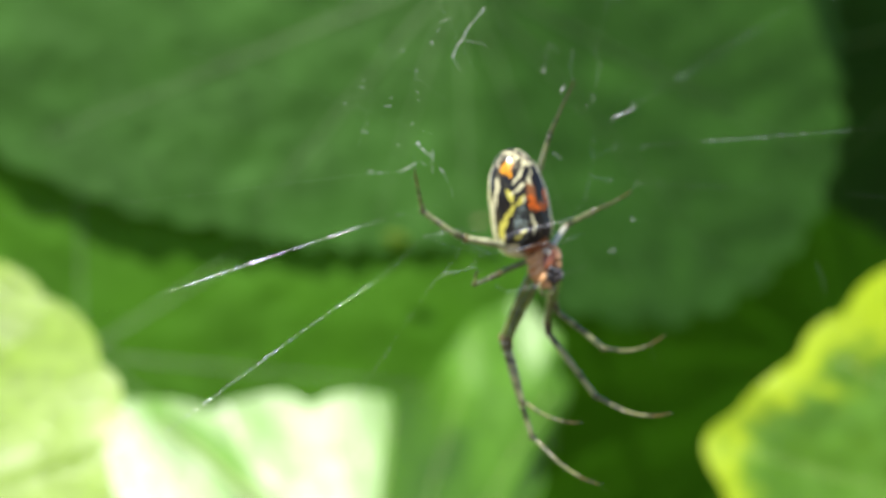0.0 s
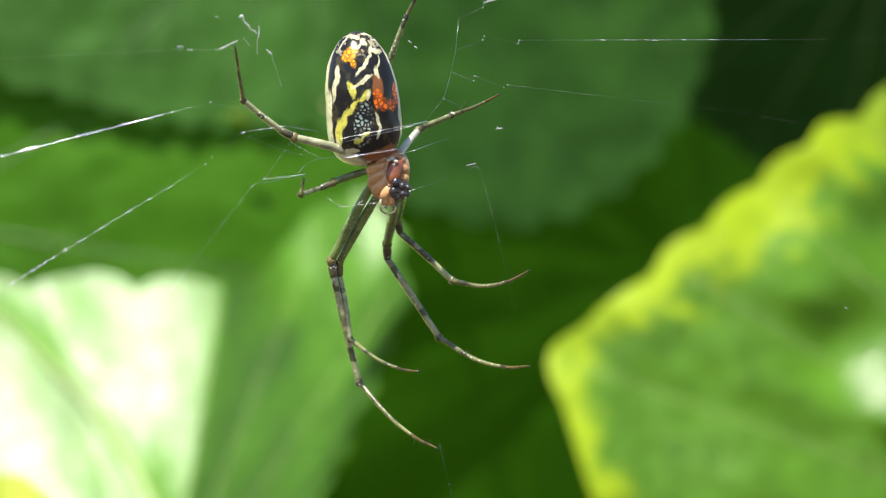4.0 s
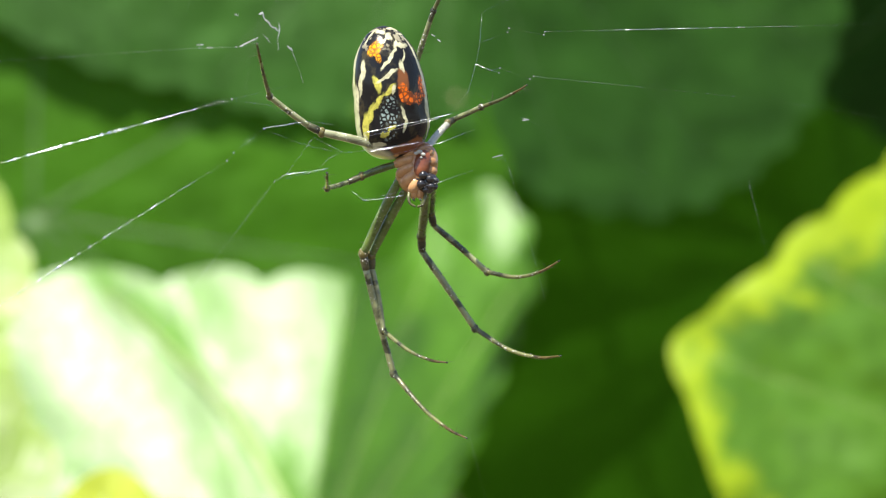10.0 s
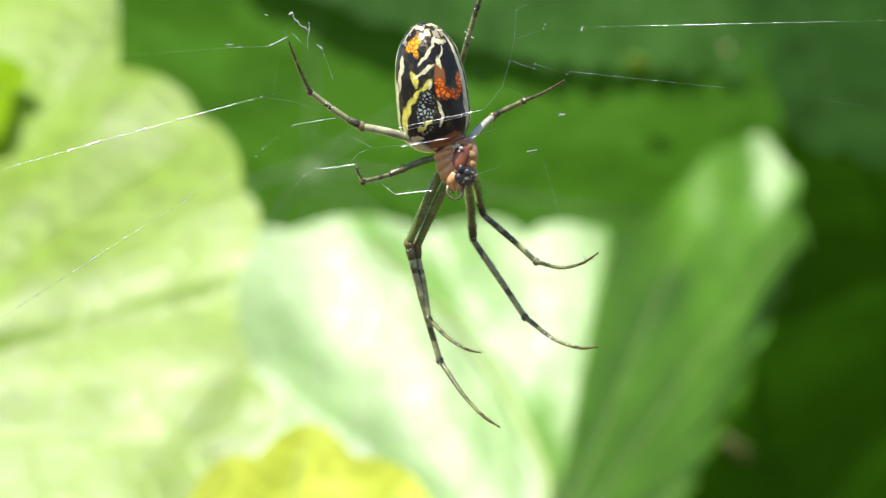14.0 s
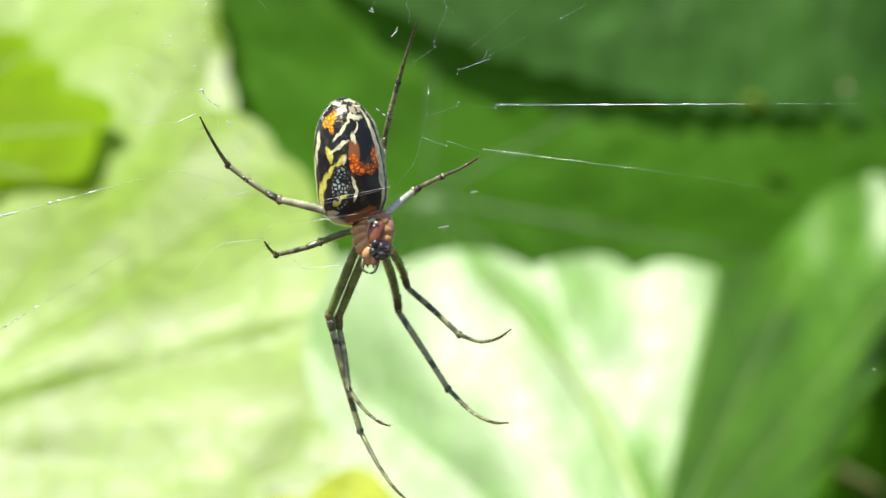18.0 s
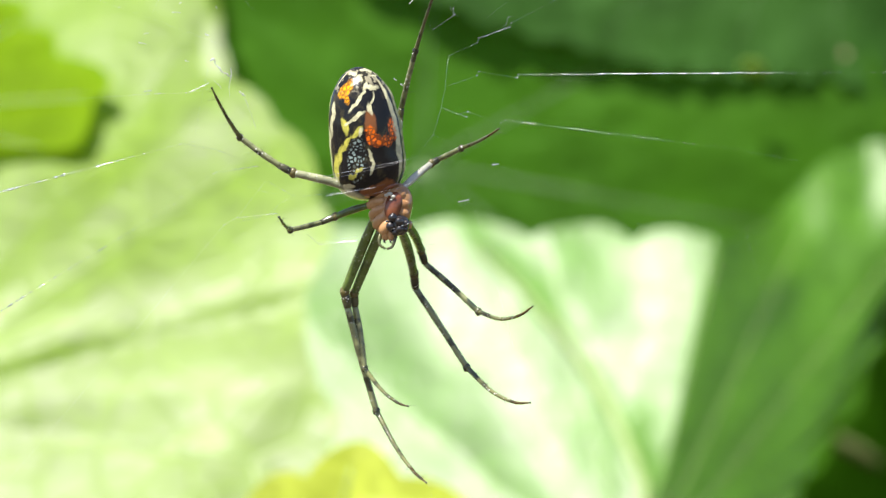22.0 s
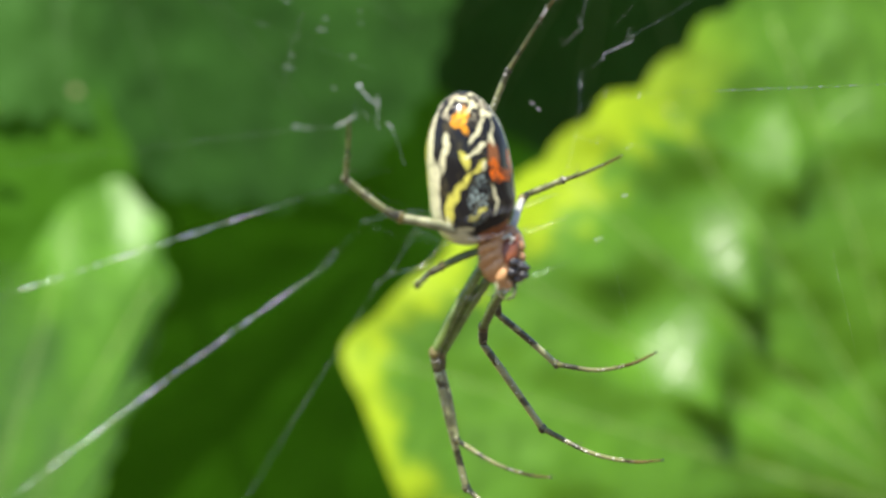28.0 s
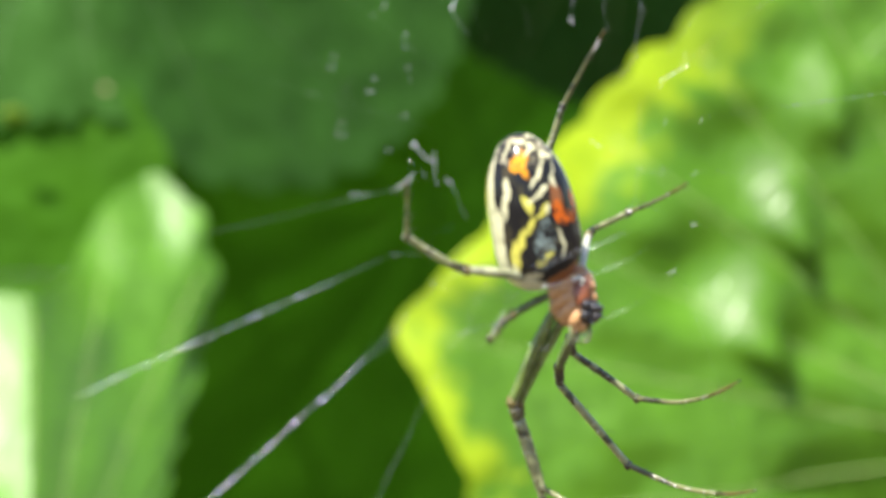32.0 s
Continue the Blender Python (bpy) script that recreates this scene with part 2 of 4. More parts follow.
    for x, y, a, b, turn in ((-0.32, 0.72, 0.30, 0.11, 10), (-0.22, 0.58, 0.12, 0.09, -60)):
        tone = n.mix(n.math("MULTIPLY", spot(x, y, a, b, turn), n.ramp(cell, 0.0, 1.0, 0.3, 1.0)), tone, orange)
    b = n.add("ShaderNodeBsdfPrincipled", {"Base Color": tone, "Roughness": 0.2, "Specular IOR Level": 0.28, "Coat Weight": 0.12, "Coat Roughness": 0.06,
                                           "Normal": n.bump(n.noise(at, 3000.0), 0.25, 0.00005)})
    return n.end(b.outputs[0])


SILK = silk_skin("silk", 0.55)
TAUT_SILK = silk_skin("silk_taut", 0.52, 1.0)
STEM = plain("stem_bark", (0.13, 0.17, 0.05), 0.7, (0.09, 0.07, 0.03), 300.0)
SOIL = plain("soil", (0.09, 0.065, 0.04), 0.95, (0.04, 0.03, 0.02), 60.0, 0.8)
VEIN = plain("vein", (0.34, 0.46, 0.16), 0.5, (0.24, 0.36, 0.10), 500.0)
# the same vein with shade put into its colour, for the shaded leaves
SHADED_VEIN = plain("vein_shaded", (0.12, 0.22, 0.07), 0.5, (0.08, 0.16, 0.05), 500.0)
FEMUR = leg_skin("femur_skin", (0.125, 0.185, 0.042), (0.045, 0.072, 0.015), 0.3, 0.6)
TIBIA = leg_skin("tibia_skin", (0.31, 0.33, 0.16), (0.075, 0.085, 0.04), 1.0, 0.8)
JOINT = leg_skin("joint_skin", (0.09, 0.09, 0.04), (0.018, 0.018, 0.009), 0.9, 0.6)
KNEE = leg_skin("knee_skin", (0.15, 0.125, 0.035), (0.05, 0.042, 0.014), 0.2, 0.7)
TARSUS = leg_skin("tarsus_skin", (0.11, 0.08, 0.022), (0.03, 0.022, 0.008), 0.0, 0.3)
AMBER = plain("carapace_skin", (0.27, 0.085, 0.038), 0.2, (0.10, 0.032, 0.016), 1400.0, 0.4, coat=0.6)
TAN = plain("coxa_skin", (0.58, 0.32, 0.14), 0.2, (0.36, 0.17, 0.065), 900.0, 0.5, coat=0.7)
EYE = plain("eye_black", (0.012, 0.010, 0.011), 0.25, (0.03, 0.025, 0.025), 2000.0, 0.2, coat=1.0)
# pale olive thigh with its white glint mixed into the colour
GLINT_FEMUR = leg_skin("femur_glint_skin", (0.36, 0.37, 0.22), (0.16, 0.17, 0.09), 0.5, 0.8)
# silvery highlights of thorax and thighs, put into a pale colour
SILVER_GLINT = plain("silver_glint_skin", (0.62, 0.62, 0.56), 0.3, (0.30, 0.30, 0.24), 1300.0, 0.25, coat=0.8)
SHIN = leg_skin("metatarsus_skin", (0.15, 0.155, 0.06), (0.036, 0.04, 0.016), 0.9, 0.7)
HAIR = plain("bristle_skin", (0.10, 0.09, 0.06), 0.5)


# ---- building ----
def at_mm(x, y, z):
    return Vector((x * MM, y * MM, z * MM + LIFT))


def shape(name, verts, faces, smooth=True):
    me = bpy.data.meshes.new(name)
    me.from_pydata([tuple(v) for v in verts], [], [tuple(f) for f in faces])
    me.validate()
    if smooth:
        me.polygons.foreach_set("use_smooth", [True] * len(me.polygons))
    return me


def part(name, me, material, parent, label=""):
    ob = new(name, me)
    if material and not me.materials:
        me.materials.append(material)
    ob.parent = parent
    if label:
        tagged(ob, label)
    return ob


def thing(name, label, category, at=(0, 0, 0), **tags):
    ob = new(name)
    ob.location = at
    return tagged(ob, label, category, **tags)


def bent(points, n):
    """A smooth line through points (Catmull-Rom), n pieces a stretch."""
    p = [np.array(q, float) for q in points]
    p = [2 * p[0] - p[1], *p, 2 * p[-1] - p[-2]]
    line = []
    for a, b, c, d in zip(p, p[1:], p[2:], p[3:]):
        for t in np.arange(n) / n:
            line.append(0.5 * (2 * b + (c - a) * t + (2 * a - 5 * b + 4 * c - d) * t**2 + (3 * b - a - 3 * c + d) * t**3))
    return [*line, p[-2]]


def tube(line, radii, sides=8, caps=True):
    """Verts and faces of a round tapered rod along a line (in the line's own unit)."""
    line = np.array(line, float)
    radii = np.interp(np.linspace(0, 1, len(line)), np.linspace(0, 1, len(radii)), radii)
    verts, faces = [], []
    side = None
    for i, (p, r) in enumerate(zip(line, radii)):
        d = line[min(i + 1, len(line) - 1)] - line[max(i - 1, 0)]
        d = d / (np.linalg.norm(d) + 1e-12)
        if side is None:
            side = np.cross(d, (0.3, 0.2, 1.0)) if abs(d[2]) < 0.9 else np.cross(d, (1.0, 0.1, 0.0))
        side = side - d * (side @ d)
        side = side / (np.linalg.norm(side) + 1e-12)
        up = np.cross(d, side)
        for k in range(sides):
            a = 2 * math.pi * k / sides
            verts.append(p + r * (math.cos(a) * side + math.sin(a) * up))
    for i in range(len(line) - 1):
        for k in range(sides):
            a, b = i * sides + k, i * sides + (k + 1) % sides
            faces.append((a, b, b + sides, a + sides))
    if caps:
        faces.append(tuple(range(sides))[::-1])
        faces.append(tuple(len(verts) - sides + k for k in range(sides)))
    return verts, faces


def ball(center, axes, turn=None, rings=16, sides=24, power=2.0):
    """An egg-shaped body: axes are half lengths in mm, power over 2 makes it blunter."""
    verts, faces = [], []
    for i in range(rings + 1):
        t = -math.cos(math.pi * i / rings)
        w = max(0.0, 1 - abs(t) ** power) ** 0.5
        w = max(w, 0.02)
        for k in range(sides):
            a = 2 * math.pi * k / sides
            v = Vector((axes[0] * w * math.cos(a), axes[1] * w * math.sin(a), axes[2] * t))
            verts.append((turn @ v if turn else v) + Vector(center))
    for i in range(rings):
        for k in range(sides):
            a, b = i * sides + k, i * sides + (k + 1) % sides
            faces.append((a, b, b + sides, a + sides))
    faces += [tuple(range(sides))[::-1], tuple(rings * sides + k for k in range(sides))]
    return verts, faces


def joined(pieces):
    verts, faces = [], []
    for v, f in pieces:
        faces += [tuple(i + len(verts) for i in face) for face in f]
        verts += list(v)
    return verts, faces


# ---- ground ----
ground = shape("ground", [(-60, -60, 0), (60, -60, 0), (60, 60, 0), (-60, 60, 0)], [(0, 1, 2, 3)])
ground.materials.append(SOIL)
tagged(new("ground", ground), "dark bare garden soil under the shrub", "ground", kind="structure")

# ---- shrub ----
shrub = thing("shrub", "broad-leaved green shrub with scalloped leaves in sun and shade", "shrub", (0.02, 0.62, 0))
shrub_at = Vector((0.02, 0.62, 0))


def leaf_line(o, a, k, height, radius, theta, out):
    r = radius(theta) * out
    x, z = r * math.cos(theta), r * math.sin(theta)
    return (o[0] + x, o[1] + a * x + k * z - height(theta, out), o[2] + z)


def leaf(o, a, k, radii, lobes, notch, veins, skin, vein_skin, label, pleat=0.05, pucker=1.6, fold=None, petiole=None, seed=0, vein_size=0.7, sector=None, crisp=2.6, ripple=0.35, swell=11.0, dish=0.0, scallop=None, ridge=None, deep=None, spur=None, wave=None, facets=()):
    """A palmate leaf with a scalloped margin. o: where its stalk joins the blade (mm); a, k: how far it leans back to the right and
    upwards; radii: {degrees: mm} out to the margin; fold: (degrees, slope, side, reach) bends the blade back on one side of a vein (a fifth number: how much of the slope lasts);
    sector: (from, to, lobes, notch) gives part of the margin other teeth; scallop: (from, to, mm) bulges a margin that runs along the veins;
    ridge: (degrees, slope, side, reach) lifts the blade beside a vein; deep: (from, to, times) deepens the pleats in part of the blade;
    spur: (((degrees, mm), ...), slope, reach) turns the blade away beyond a side vein that curves through those points;
    wave: (degrees, mm, mm) hollows of that depth and length across that way, here and there;
    facets: (x, z, half width, half height, degrees turned, slope along x, slope along z, how flat) smooths a patch of the blade towards one slope."""
    rng = random.Random(seed)
    angles = sorted(radii)
    xs = np.radians([angles[-1] - 360, *angles, angles[0] + 360])
    ys = np.array([radii[angles[-1]], *[radii[d] for d in angles], radii[angles[0]]], float)
    fine = np.radians(np.arange(-20, 380, 1.0))
    full = np.interp((fine + math.pi * 2) % (2 * math.pi), xs, ys)
    kernel = np.exp(-0.5 * (np.arange(-9, 10) / crisp) ** 2)
    soft = np.convolve(full, kernel / kernel.sum(), mode="same")
    lobe_size = [rng.uniform(0.6, 1.25) for _ in range(lobes)]
    phase = rng.uniform(0, 1)

    def radius(theta):
        theta = theta % (2 * math.pi)
        base = float(np.interp(theta, fine, soft))
        count, bite = lobes, notch
        if sector and sector[0] < math.degrees(theta) < sector[1]:
            count, bite = sector[2:]
        place = theta / (2 * math.pi) * count + phase + 0.22 * math.sin(3 * theta)
        size = lobe_size[int(math.floor(place)) % lobes]
        return base + bite * size * (abs(math.sin(math.pi * place)) ** 0.75 - 0.62)

    ribs = sorted(math.radians(v) % (2 * math.pi) for v in veins)

    def bumpy(theta, out):
        theta = theta % (2 * math.pi)
        r = radius(theta) * out
        near = min(min(abs(theta - v), 2 * math.pi - abs(theta - v)) for v in ribs)
        rise = math.sin(min(1.0, near / 0.32) * math.pi / 2)
        p = Vector((r * math.cos(theta) / swell + seed * 7.3, r * math.sin(theta) / swell, seed * 1.7))
        h = pleat * r * rise
        if deep and deep[0] < math.degrees(theta) < deep[1]:
            h *= deep[2]
        if wave:
            turn = math.radians(wave[0])
            along = r * (math.cos(theta) * math.cos(turn) + math.sin(theta) * math.sin(turn))
            here = max(0.0, min(1.0, 3.0 * noise.noise(p * 0.55 + Vector((3.1, 0, 0))) + 0.35)) * min(1.0, max(0.0, (0.86 - out) * 6))
            h += wave[1] * here * math.sin(2 * math.pi * along / wave[2])
        if spur and theta < math.pi:
            bend = math.radians(float(np.interp(r, [q[1] for q in spur[0]], [q[0] for q in spur[0]])))
            w = r * (bend - theta)
            if 0 < w:
                h -= spur[1] * w * math.exp(-w / spur[2]) * min(1.0, max(0.0, (r - 8) / 14))
        if ridge:
            gap = (math.radians(ridge[0]) - theta) * ridge[2] % (2 * math.pi)
            if 0 < gap < math.pi:
                w = r * math.sin(gap)
                h += ridge[1] * w * math.exp(-w / ridge[3])
        h += pucker * noise.noise(p) * min(1.0, out * 3) + 0.45 * pucker * noise.noise(p * 2.9)
        h += ripple * pucker * math.sin(near * r / 3.2 - r * 0.42) * min(1.0, near * r / 6) * out
        h -= dish * math.exp(-((r / 42) ** 2))
        if fold:
            gap = (math.radians(fold[0]) - theta) * fold[2] % (2 * math.pi)
            if 0 < gap < math.pi:
                w, v = r * math.sin(gap), r * math.cos(gap)
                fade = min(1.0, max(0.0, (v - 48) / 34))
                fade = 0.72 * fade * fade * (3 - 2 * fade)
                h -= fold[1] * fold[3] * (1 - math.exp(-w / fold[3])) * w / (w + 0.06 * fold[3])
                h -= (fold[4] if len(fold) > 4 else 0.0) * (w * (1 - fade) + 24 * fade * (1 - math.exp(-w / 8)))
        return h

    levels = []
    for x, z, *_ in facets:
        theta = math.atan2(z, x)
        levels.append(bumpy(theta, math.hypot(x, z) / radius(theta)))

    def height(theta, out):
        h = bumpy(theta, out)
        r = radius(theta) * out
        for (x, z, wide, tall, turned, gx, gz, flat), level in zip(facets, levels):
            dx, dz = r * math.cos(theta) - x, r * math.sin(theta) - z
            c, d = math.cos(radians(turned)), math.sin(radians(turned))
            u = ((dx * c + dz * d) / wide) ** 2 + ((dz * c - dx * d) / (tall + 0.35 * (dx * c + dz * d))) ** 2
            if u < 9:
                h += flat * math.exp(-0.35 * u * u) * (level + gx * dx + gz * dz - h)
        return h

    n, m = 300, 44 if facets else 30
    verts, faces, uvs = [at_mm(o[0], o[1] - height(0, 0), o[2])], [], [(0.0, 0.0)]
    for j in range(1, m + 1):
        for i in range(n):
            theta = 2 * math.pi * i / n
            x, y, z = leaf_line(o, a, k, height, radius, theta, j / m)
            if scallop and scallop[0] < math.degrees(theta) < scallop[1]:
                push = scallop[2] * (j / m) ** 5 * (abs(math.sin(radius(theta) * math.pi / 10.5)) - 0.6)
                x, y, z = x + push * math.sin(theta), y + a * push * math.sin(theta) - k * push * math.cos(theta), z - push * math.cos(theta)
            verts.append(at_mm(x, y, z))
            uvs.append((i / n, j / m))
    for i in range(n):
        faces.append((0, 1 + i, 1 + (i + 1) % n))
    for j in range(m - 1):
        for i in range(n):
            p, q = 1 + j * n + i, 1 + j * n + (i + 1) % n
            faces.append((p, p + n, q + n, q))
    me = shape("leaf", [v - shrub_at for v in verts], faces)
    layer = me.uv_layers.new(name="blade")
    index = np.empty(len(me.loops), int)
    me.loops.foreach_get("vertex_index", index)
    layer.data.foreach_set("uv", np.array(uvs)[index].ravel())
    blade = part("leaf", me, skin, shrub, label)
    for v in veins:
        theta = math.radians(v)
        line = [np.array(leaf_line(o, a, k, height, radius, theta, out)) - (0, 0.15, 0) for out in np.linspace(0.0, 0.94, 22)]
        vv, ff = tube(line, [vein_size * 1.3, vein_size * 0.7, 0.12], 6)
        part("vein", shape("vein", [at_mm(*p) - shrub_at for p in vv], ff), vein_skin, blade)
    if petiole:
        low = max(-420, min(120, petiole[2] - 90))
        foot = (6, 700, low)
        line = bent([o, (o[0] + 0.25 * (petiole[0] - o[0]), o[1] + 18, o[2] + 0.2 * (petiole[2] - o[2]) - 4), petiole, tuple(0.5 * (p + q) for p, q in zip(petiole, foot)), foot], 10)
        vv, ff = tube([np.array(q) + (0, 2.4, 0) for q in line], [1.5, 1.3, 1.9, 2.4, 3.0], 8)
        part("petiole", shape("petiole", [at_mm(*p) - shrub_at for p in vv], ff), STEM, blade)
    return blade


# shaded counterpart of SUNLIT: the green itself is darkened for shade
SHADE = leaf_skin("leaf_green_shaded", (0.041, 0.130, 0.014), (0.075, 0.26, 0.008), 0.6, 0.15, wax=0.2)
# SHADE darkened again: the upper leaf's deep shade is put into its colour
DEEP = leaf_skin("leaf_bluish_shaded", (0.024, 0.085, 0.014), (0.04, 0.15, 0.008), 0.6, 0.12, wax=0.08)
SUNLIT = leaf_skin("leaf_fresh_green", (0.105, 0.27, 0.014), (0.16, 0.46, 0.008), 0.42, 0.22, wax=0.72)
# a light green, paler still to carry the sun's glare
PALE = leaf_skin("leaf_pale_sunlit", (0.182, 0.310, 0.009), (0.33, 0.53, 0.005), 0.44, 0.3, wax=0.6)
BRIGHT = leaf_skin("leaf_lime_margin", (0.092, 0.235, 0.007), (0.20, 0.48, 0.006), 0.34, 0.3, wax=0.6, margin=(0.36, 0.50, 0.005))
LIME = leaf_skin("leaf_lime", (0.22, 0.37, 0.003), (0.48, 0.70, 0.002), 0.55, 0.5, wax=0.05)
YOUNG = leaf_skin("leaf_young_yellow", (0.52, 0.61, 0.05), (0.56, 0.66, 0.02), 0.5, 0.3, wax=0.55)
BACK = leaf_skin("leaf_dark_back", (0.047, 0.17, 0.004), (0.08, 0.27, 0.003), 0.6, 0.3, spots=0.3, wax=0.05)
MID = leaf_skin("leaf_mid_green", (0.060, 0.190, 0.006), (0.14, 0.42, 0.006), 0.6, 0.35, wax=0.15)

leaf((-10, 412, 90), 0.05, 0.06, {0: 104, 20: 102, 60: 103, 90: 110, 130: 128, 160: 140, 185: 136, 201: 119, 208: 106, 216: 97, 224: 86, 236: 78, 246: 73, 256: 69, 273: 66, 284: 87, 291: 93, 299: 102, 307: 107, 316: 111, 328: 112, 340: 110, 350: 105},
     54, 3.4, (200, 228, 250, 270, 290, 312, 335, 10, 60, 120), SHADE, SHADED_VEIN, "hanging leaf with a finely scalloped lower margin, shade put into its deep green", 0.012, 0.8, fold=(272, 0.95, -1, 200), petiole=(-5, 560, 140), seed=1, vein_size=0.4)
SIDE_VEIN = ((84, 6), (90, 18), (101, 28), (108, 38), (113, 47), (118, 57), (122, 68), (125, 76))
pleated = leaf((-36, 300, -78), -0.1, 0.76, {0: 24, 12: 25, 22: 27, 34: 32, 41: 42, 46: 48, 48: 57, 50: 70, 54: 81, 58: 86.5, 62: 91, 67: 96, 71: 90, 75: 77, 78: 69, 82: 64, 90: 65, 97: 67, 104: 69, 109: 68, 114: 72, 121: 77, 130: 85, 138: 96, 145: 108, 165: 108, 190: 90, 230: 66, 280: 44, 330: 28},
     17, 4.2, (30, 56, 71, 82.5, 114, 150, 190, 230, 300), SUNLIT, VEIN, "large pleated leaf, one half bleached by sun, the other half shaded", 0.042, 0.5, fold=(82.5, 0.32, 1, 15, 1.3), petiole=(-40, 600, -160), seed=2, sector=(25, 74, 60, 3.0), scallop=(40, 66, 2.8), deep=(40, 82, 0.6), spur=(SIDE_VEIN, 0.55, 7), vein_size=0.12, ripple=0.08, swell=18,
     facets=((30, 46, 9, 12, 0, -0.7, 0.0, 0.65), (32, 72, 12, 14, 0, -0.36, 0.05, 0.8), (38, 79, 7.5, 10, 0, -0.03, 0.1, 0.88), (25, 75, 6, 8, 0, -0.06, 0.08, 0.55)))
# the strong yellowish side vein of its sunlit half
side_vein = []
for degrees_round, r in SIDE_VEIN:
    x, z = r * math.cos(radians(degrees_round)), r * math.sin(radians(degrees_round))
    side_vein.append((-36 + x, 300 - 0.1 * x + 0.76 * z - 2.9, -78 + z))
vv, ff = tube(bent(side_vein, 6), [1.1, 1.0, 0.7, 0.3], 8)
part("vein", shape("vein", [at_mm(*p) - shrub_at for p in vv], ff), VEIN, pleated)
leaf((150, 285, -60), 0.05, 0.25, {20: 95, 60: 105, 90: 110, 105: 107, 115: 105, 120: 103, 125: 101, 129: 104, 135: 104, 140: 105.5, 147: 109, 155: 114, 161: 122.5, 163: 122.5, 166: 118, 170: 112, 177: 108, 186: 108, 200: 113, 230: 108, 300: 100, 340: 95},
     52, 2.2, (162, 150, 138, 124, 108, 178, 195, 90, 55, 235, 290, 0), BRIGHT, VEIN, "lime green leaf with a bright yellow margin and blunt corner", 0.03, 1.6, petiole=(160, 560, -90), seed=3, vein_size=0.2, crisp=1.3, ripple=0.1, dish=18, swell=15, wave=(115, 1.2, 23),
     facets=((-30, 0, 16, 13, 0, 0.0, 0.55, 0.9), (-55, 33, 11, 6, 122, 0.34, -0.36, 0.95), (-44, 52, 12, 5.5, 112, 0.34, -0.34, 0.95), (-32, 71, 9, 4.5, 100, 0.32, -0.30, 0.9)))
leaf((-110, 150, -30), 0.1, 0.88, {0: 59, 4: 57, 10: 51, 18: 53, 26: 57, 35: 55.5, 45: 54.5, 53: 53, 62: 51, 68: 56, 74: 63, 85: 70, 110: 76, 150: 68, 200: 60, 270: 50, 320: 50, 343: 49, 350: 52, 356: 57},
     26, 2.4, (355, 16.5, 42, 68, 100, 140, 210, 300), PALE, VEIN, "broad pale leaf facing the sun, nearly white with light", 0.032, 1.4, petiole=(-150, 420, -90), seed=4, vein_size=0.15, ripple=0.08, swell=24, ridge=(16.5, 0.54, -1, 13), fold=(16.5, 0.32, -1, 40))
leaf((-130.1, 182.0, 8.0), 0.1, 0.88, {7: 34, 14: 31, 21: 26, 35: 23, 56: 21, 83: 23, 105: 27, 130: 31, 200: 40, 270: 34, 300: 26, 316: 17, 324: 19, 334: 16, 342: 21, 345: 20, 348: 25, 351: 32, 359: 32},
     20, 2.2, (5, 350, 325, 40, 90, 150, 230), LIME, VEIN, "yellow-green leaf with a jagged tip, lit through", 0.05, 1.0, petiole=(-180, 420, 40), seed=5, vein_size=0.3, crisp=1.2)
# takes the pale skin so that its colour stands for glare
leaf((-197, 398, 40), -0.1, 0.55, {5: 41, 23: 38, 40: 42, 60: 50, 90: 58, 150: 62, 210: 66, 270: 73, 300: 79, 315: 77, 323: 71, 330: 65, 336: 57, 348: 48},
     24, 2.0, (350, 320, 20, 50, 90, 150, 230, 280), PALE, VEIN, "broad leaf behind the others, sun glare put into its pale green", 0.05, 1.2, petiole=(-170, 600, -20), seed=12, vein_size=0.2, ripple=0.1, swell=20)
leaf((-46, 110, -70), 0.0, 0.3, {40: 39, 51: 42, 57: 41, 66: 41, 72: 42, 83: 43, 89: 40, 93: 39, 101: 35, 107: 34, 120: 31, 180: 24, 270: 26, 0: 30},
     26, 2.2, (82, 65, 110, 45, 160, 270), YOUNG, VEIN, "small yellow leaf tip lit by the sun", 0.04, 0.8, petiole=(-60, 420, -170), seed=6, vein_size=0.25, ripple=0.15)
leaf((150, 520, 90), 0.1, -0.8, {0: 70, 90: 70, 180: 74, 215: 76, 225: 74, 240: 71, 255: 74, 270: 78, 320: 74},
     40, 2.4, (220, 245, 270, 190, 300, 30, 110), DEEP, SHADED_VEIN, "bluish green leaf with deep shade put into its colour", 0.03, 1.2, petiole=(90, 620, 120), seed=7)
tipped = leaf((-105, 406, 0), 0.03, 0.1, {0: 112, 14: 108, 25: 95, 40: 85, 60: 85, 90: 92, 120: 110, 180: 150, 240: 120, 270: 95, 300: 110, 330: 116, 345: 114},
     40, 2.0, (352, 325, 300, 270, 240, 200, 90, 30), MID, SHADED_VEIN, "mid green leaf behind the others, part in shadow", 0.015, 1.0, petiole=(-60, 600, 90), seed=8, vein_size=0.4, ripple=0.15)
# unseen leaf, added above to cast shade on the bluish leaf
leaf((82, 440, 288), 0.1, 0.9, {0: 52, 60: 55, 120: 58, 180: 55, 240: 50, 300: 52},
     36, 2.4, (90, 130, 50, 180, 0, 240, 300), SHADE, SHADED_VEIN, "unseen leaf added high on the shrub to shade the bluish leaf", 0.03, 1.2, petiole=(40, 620, 260), seed=11)
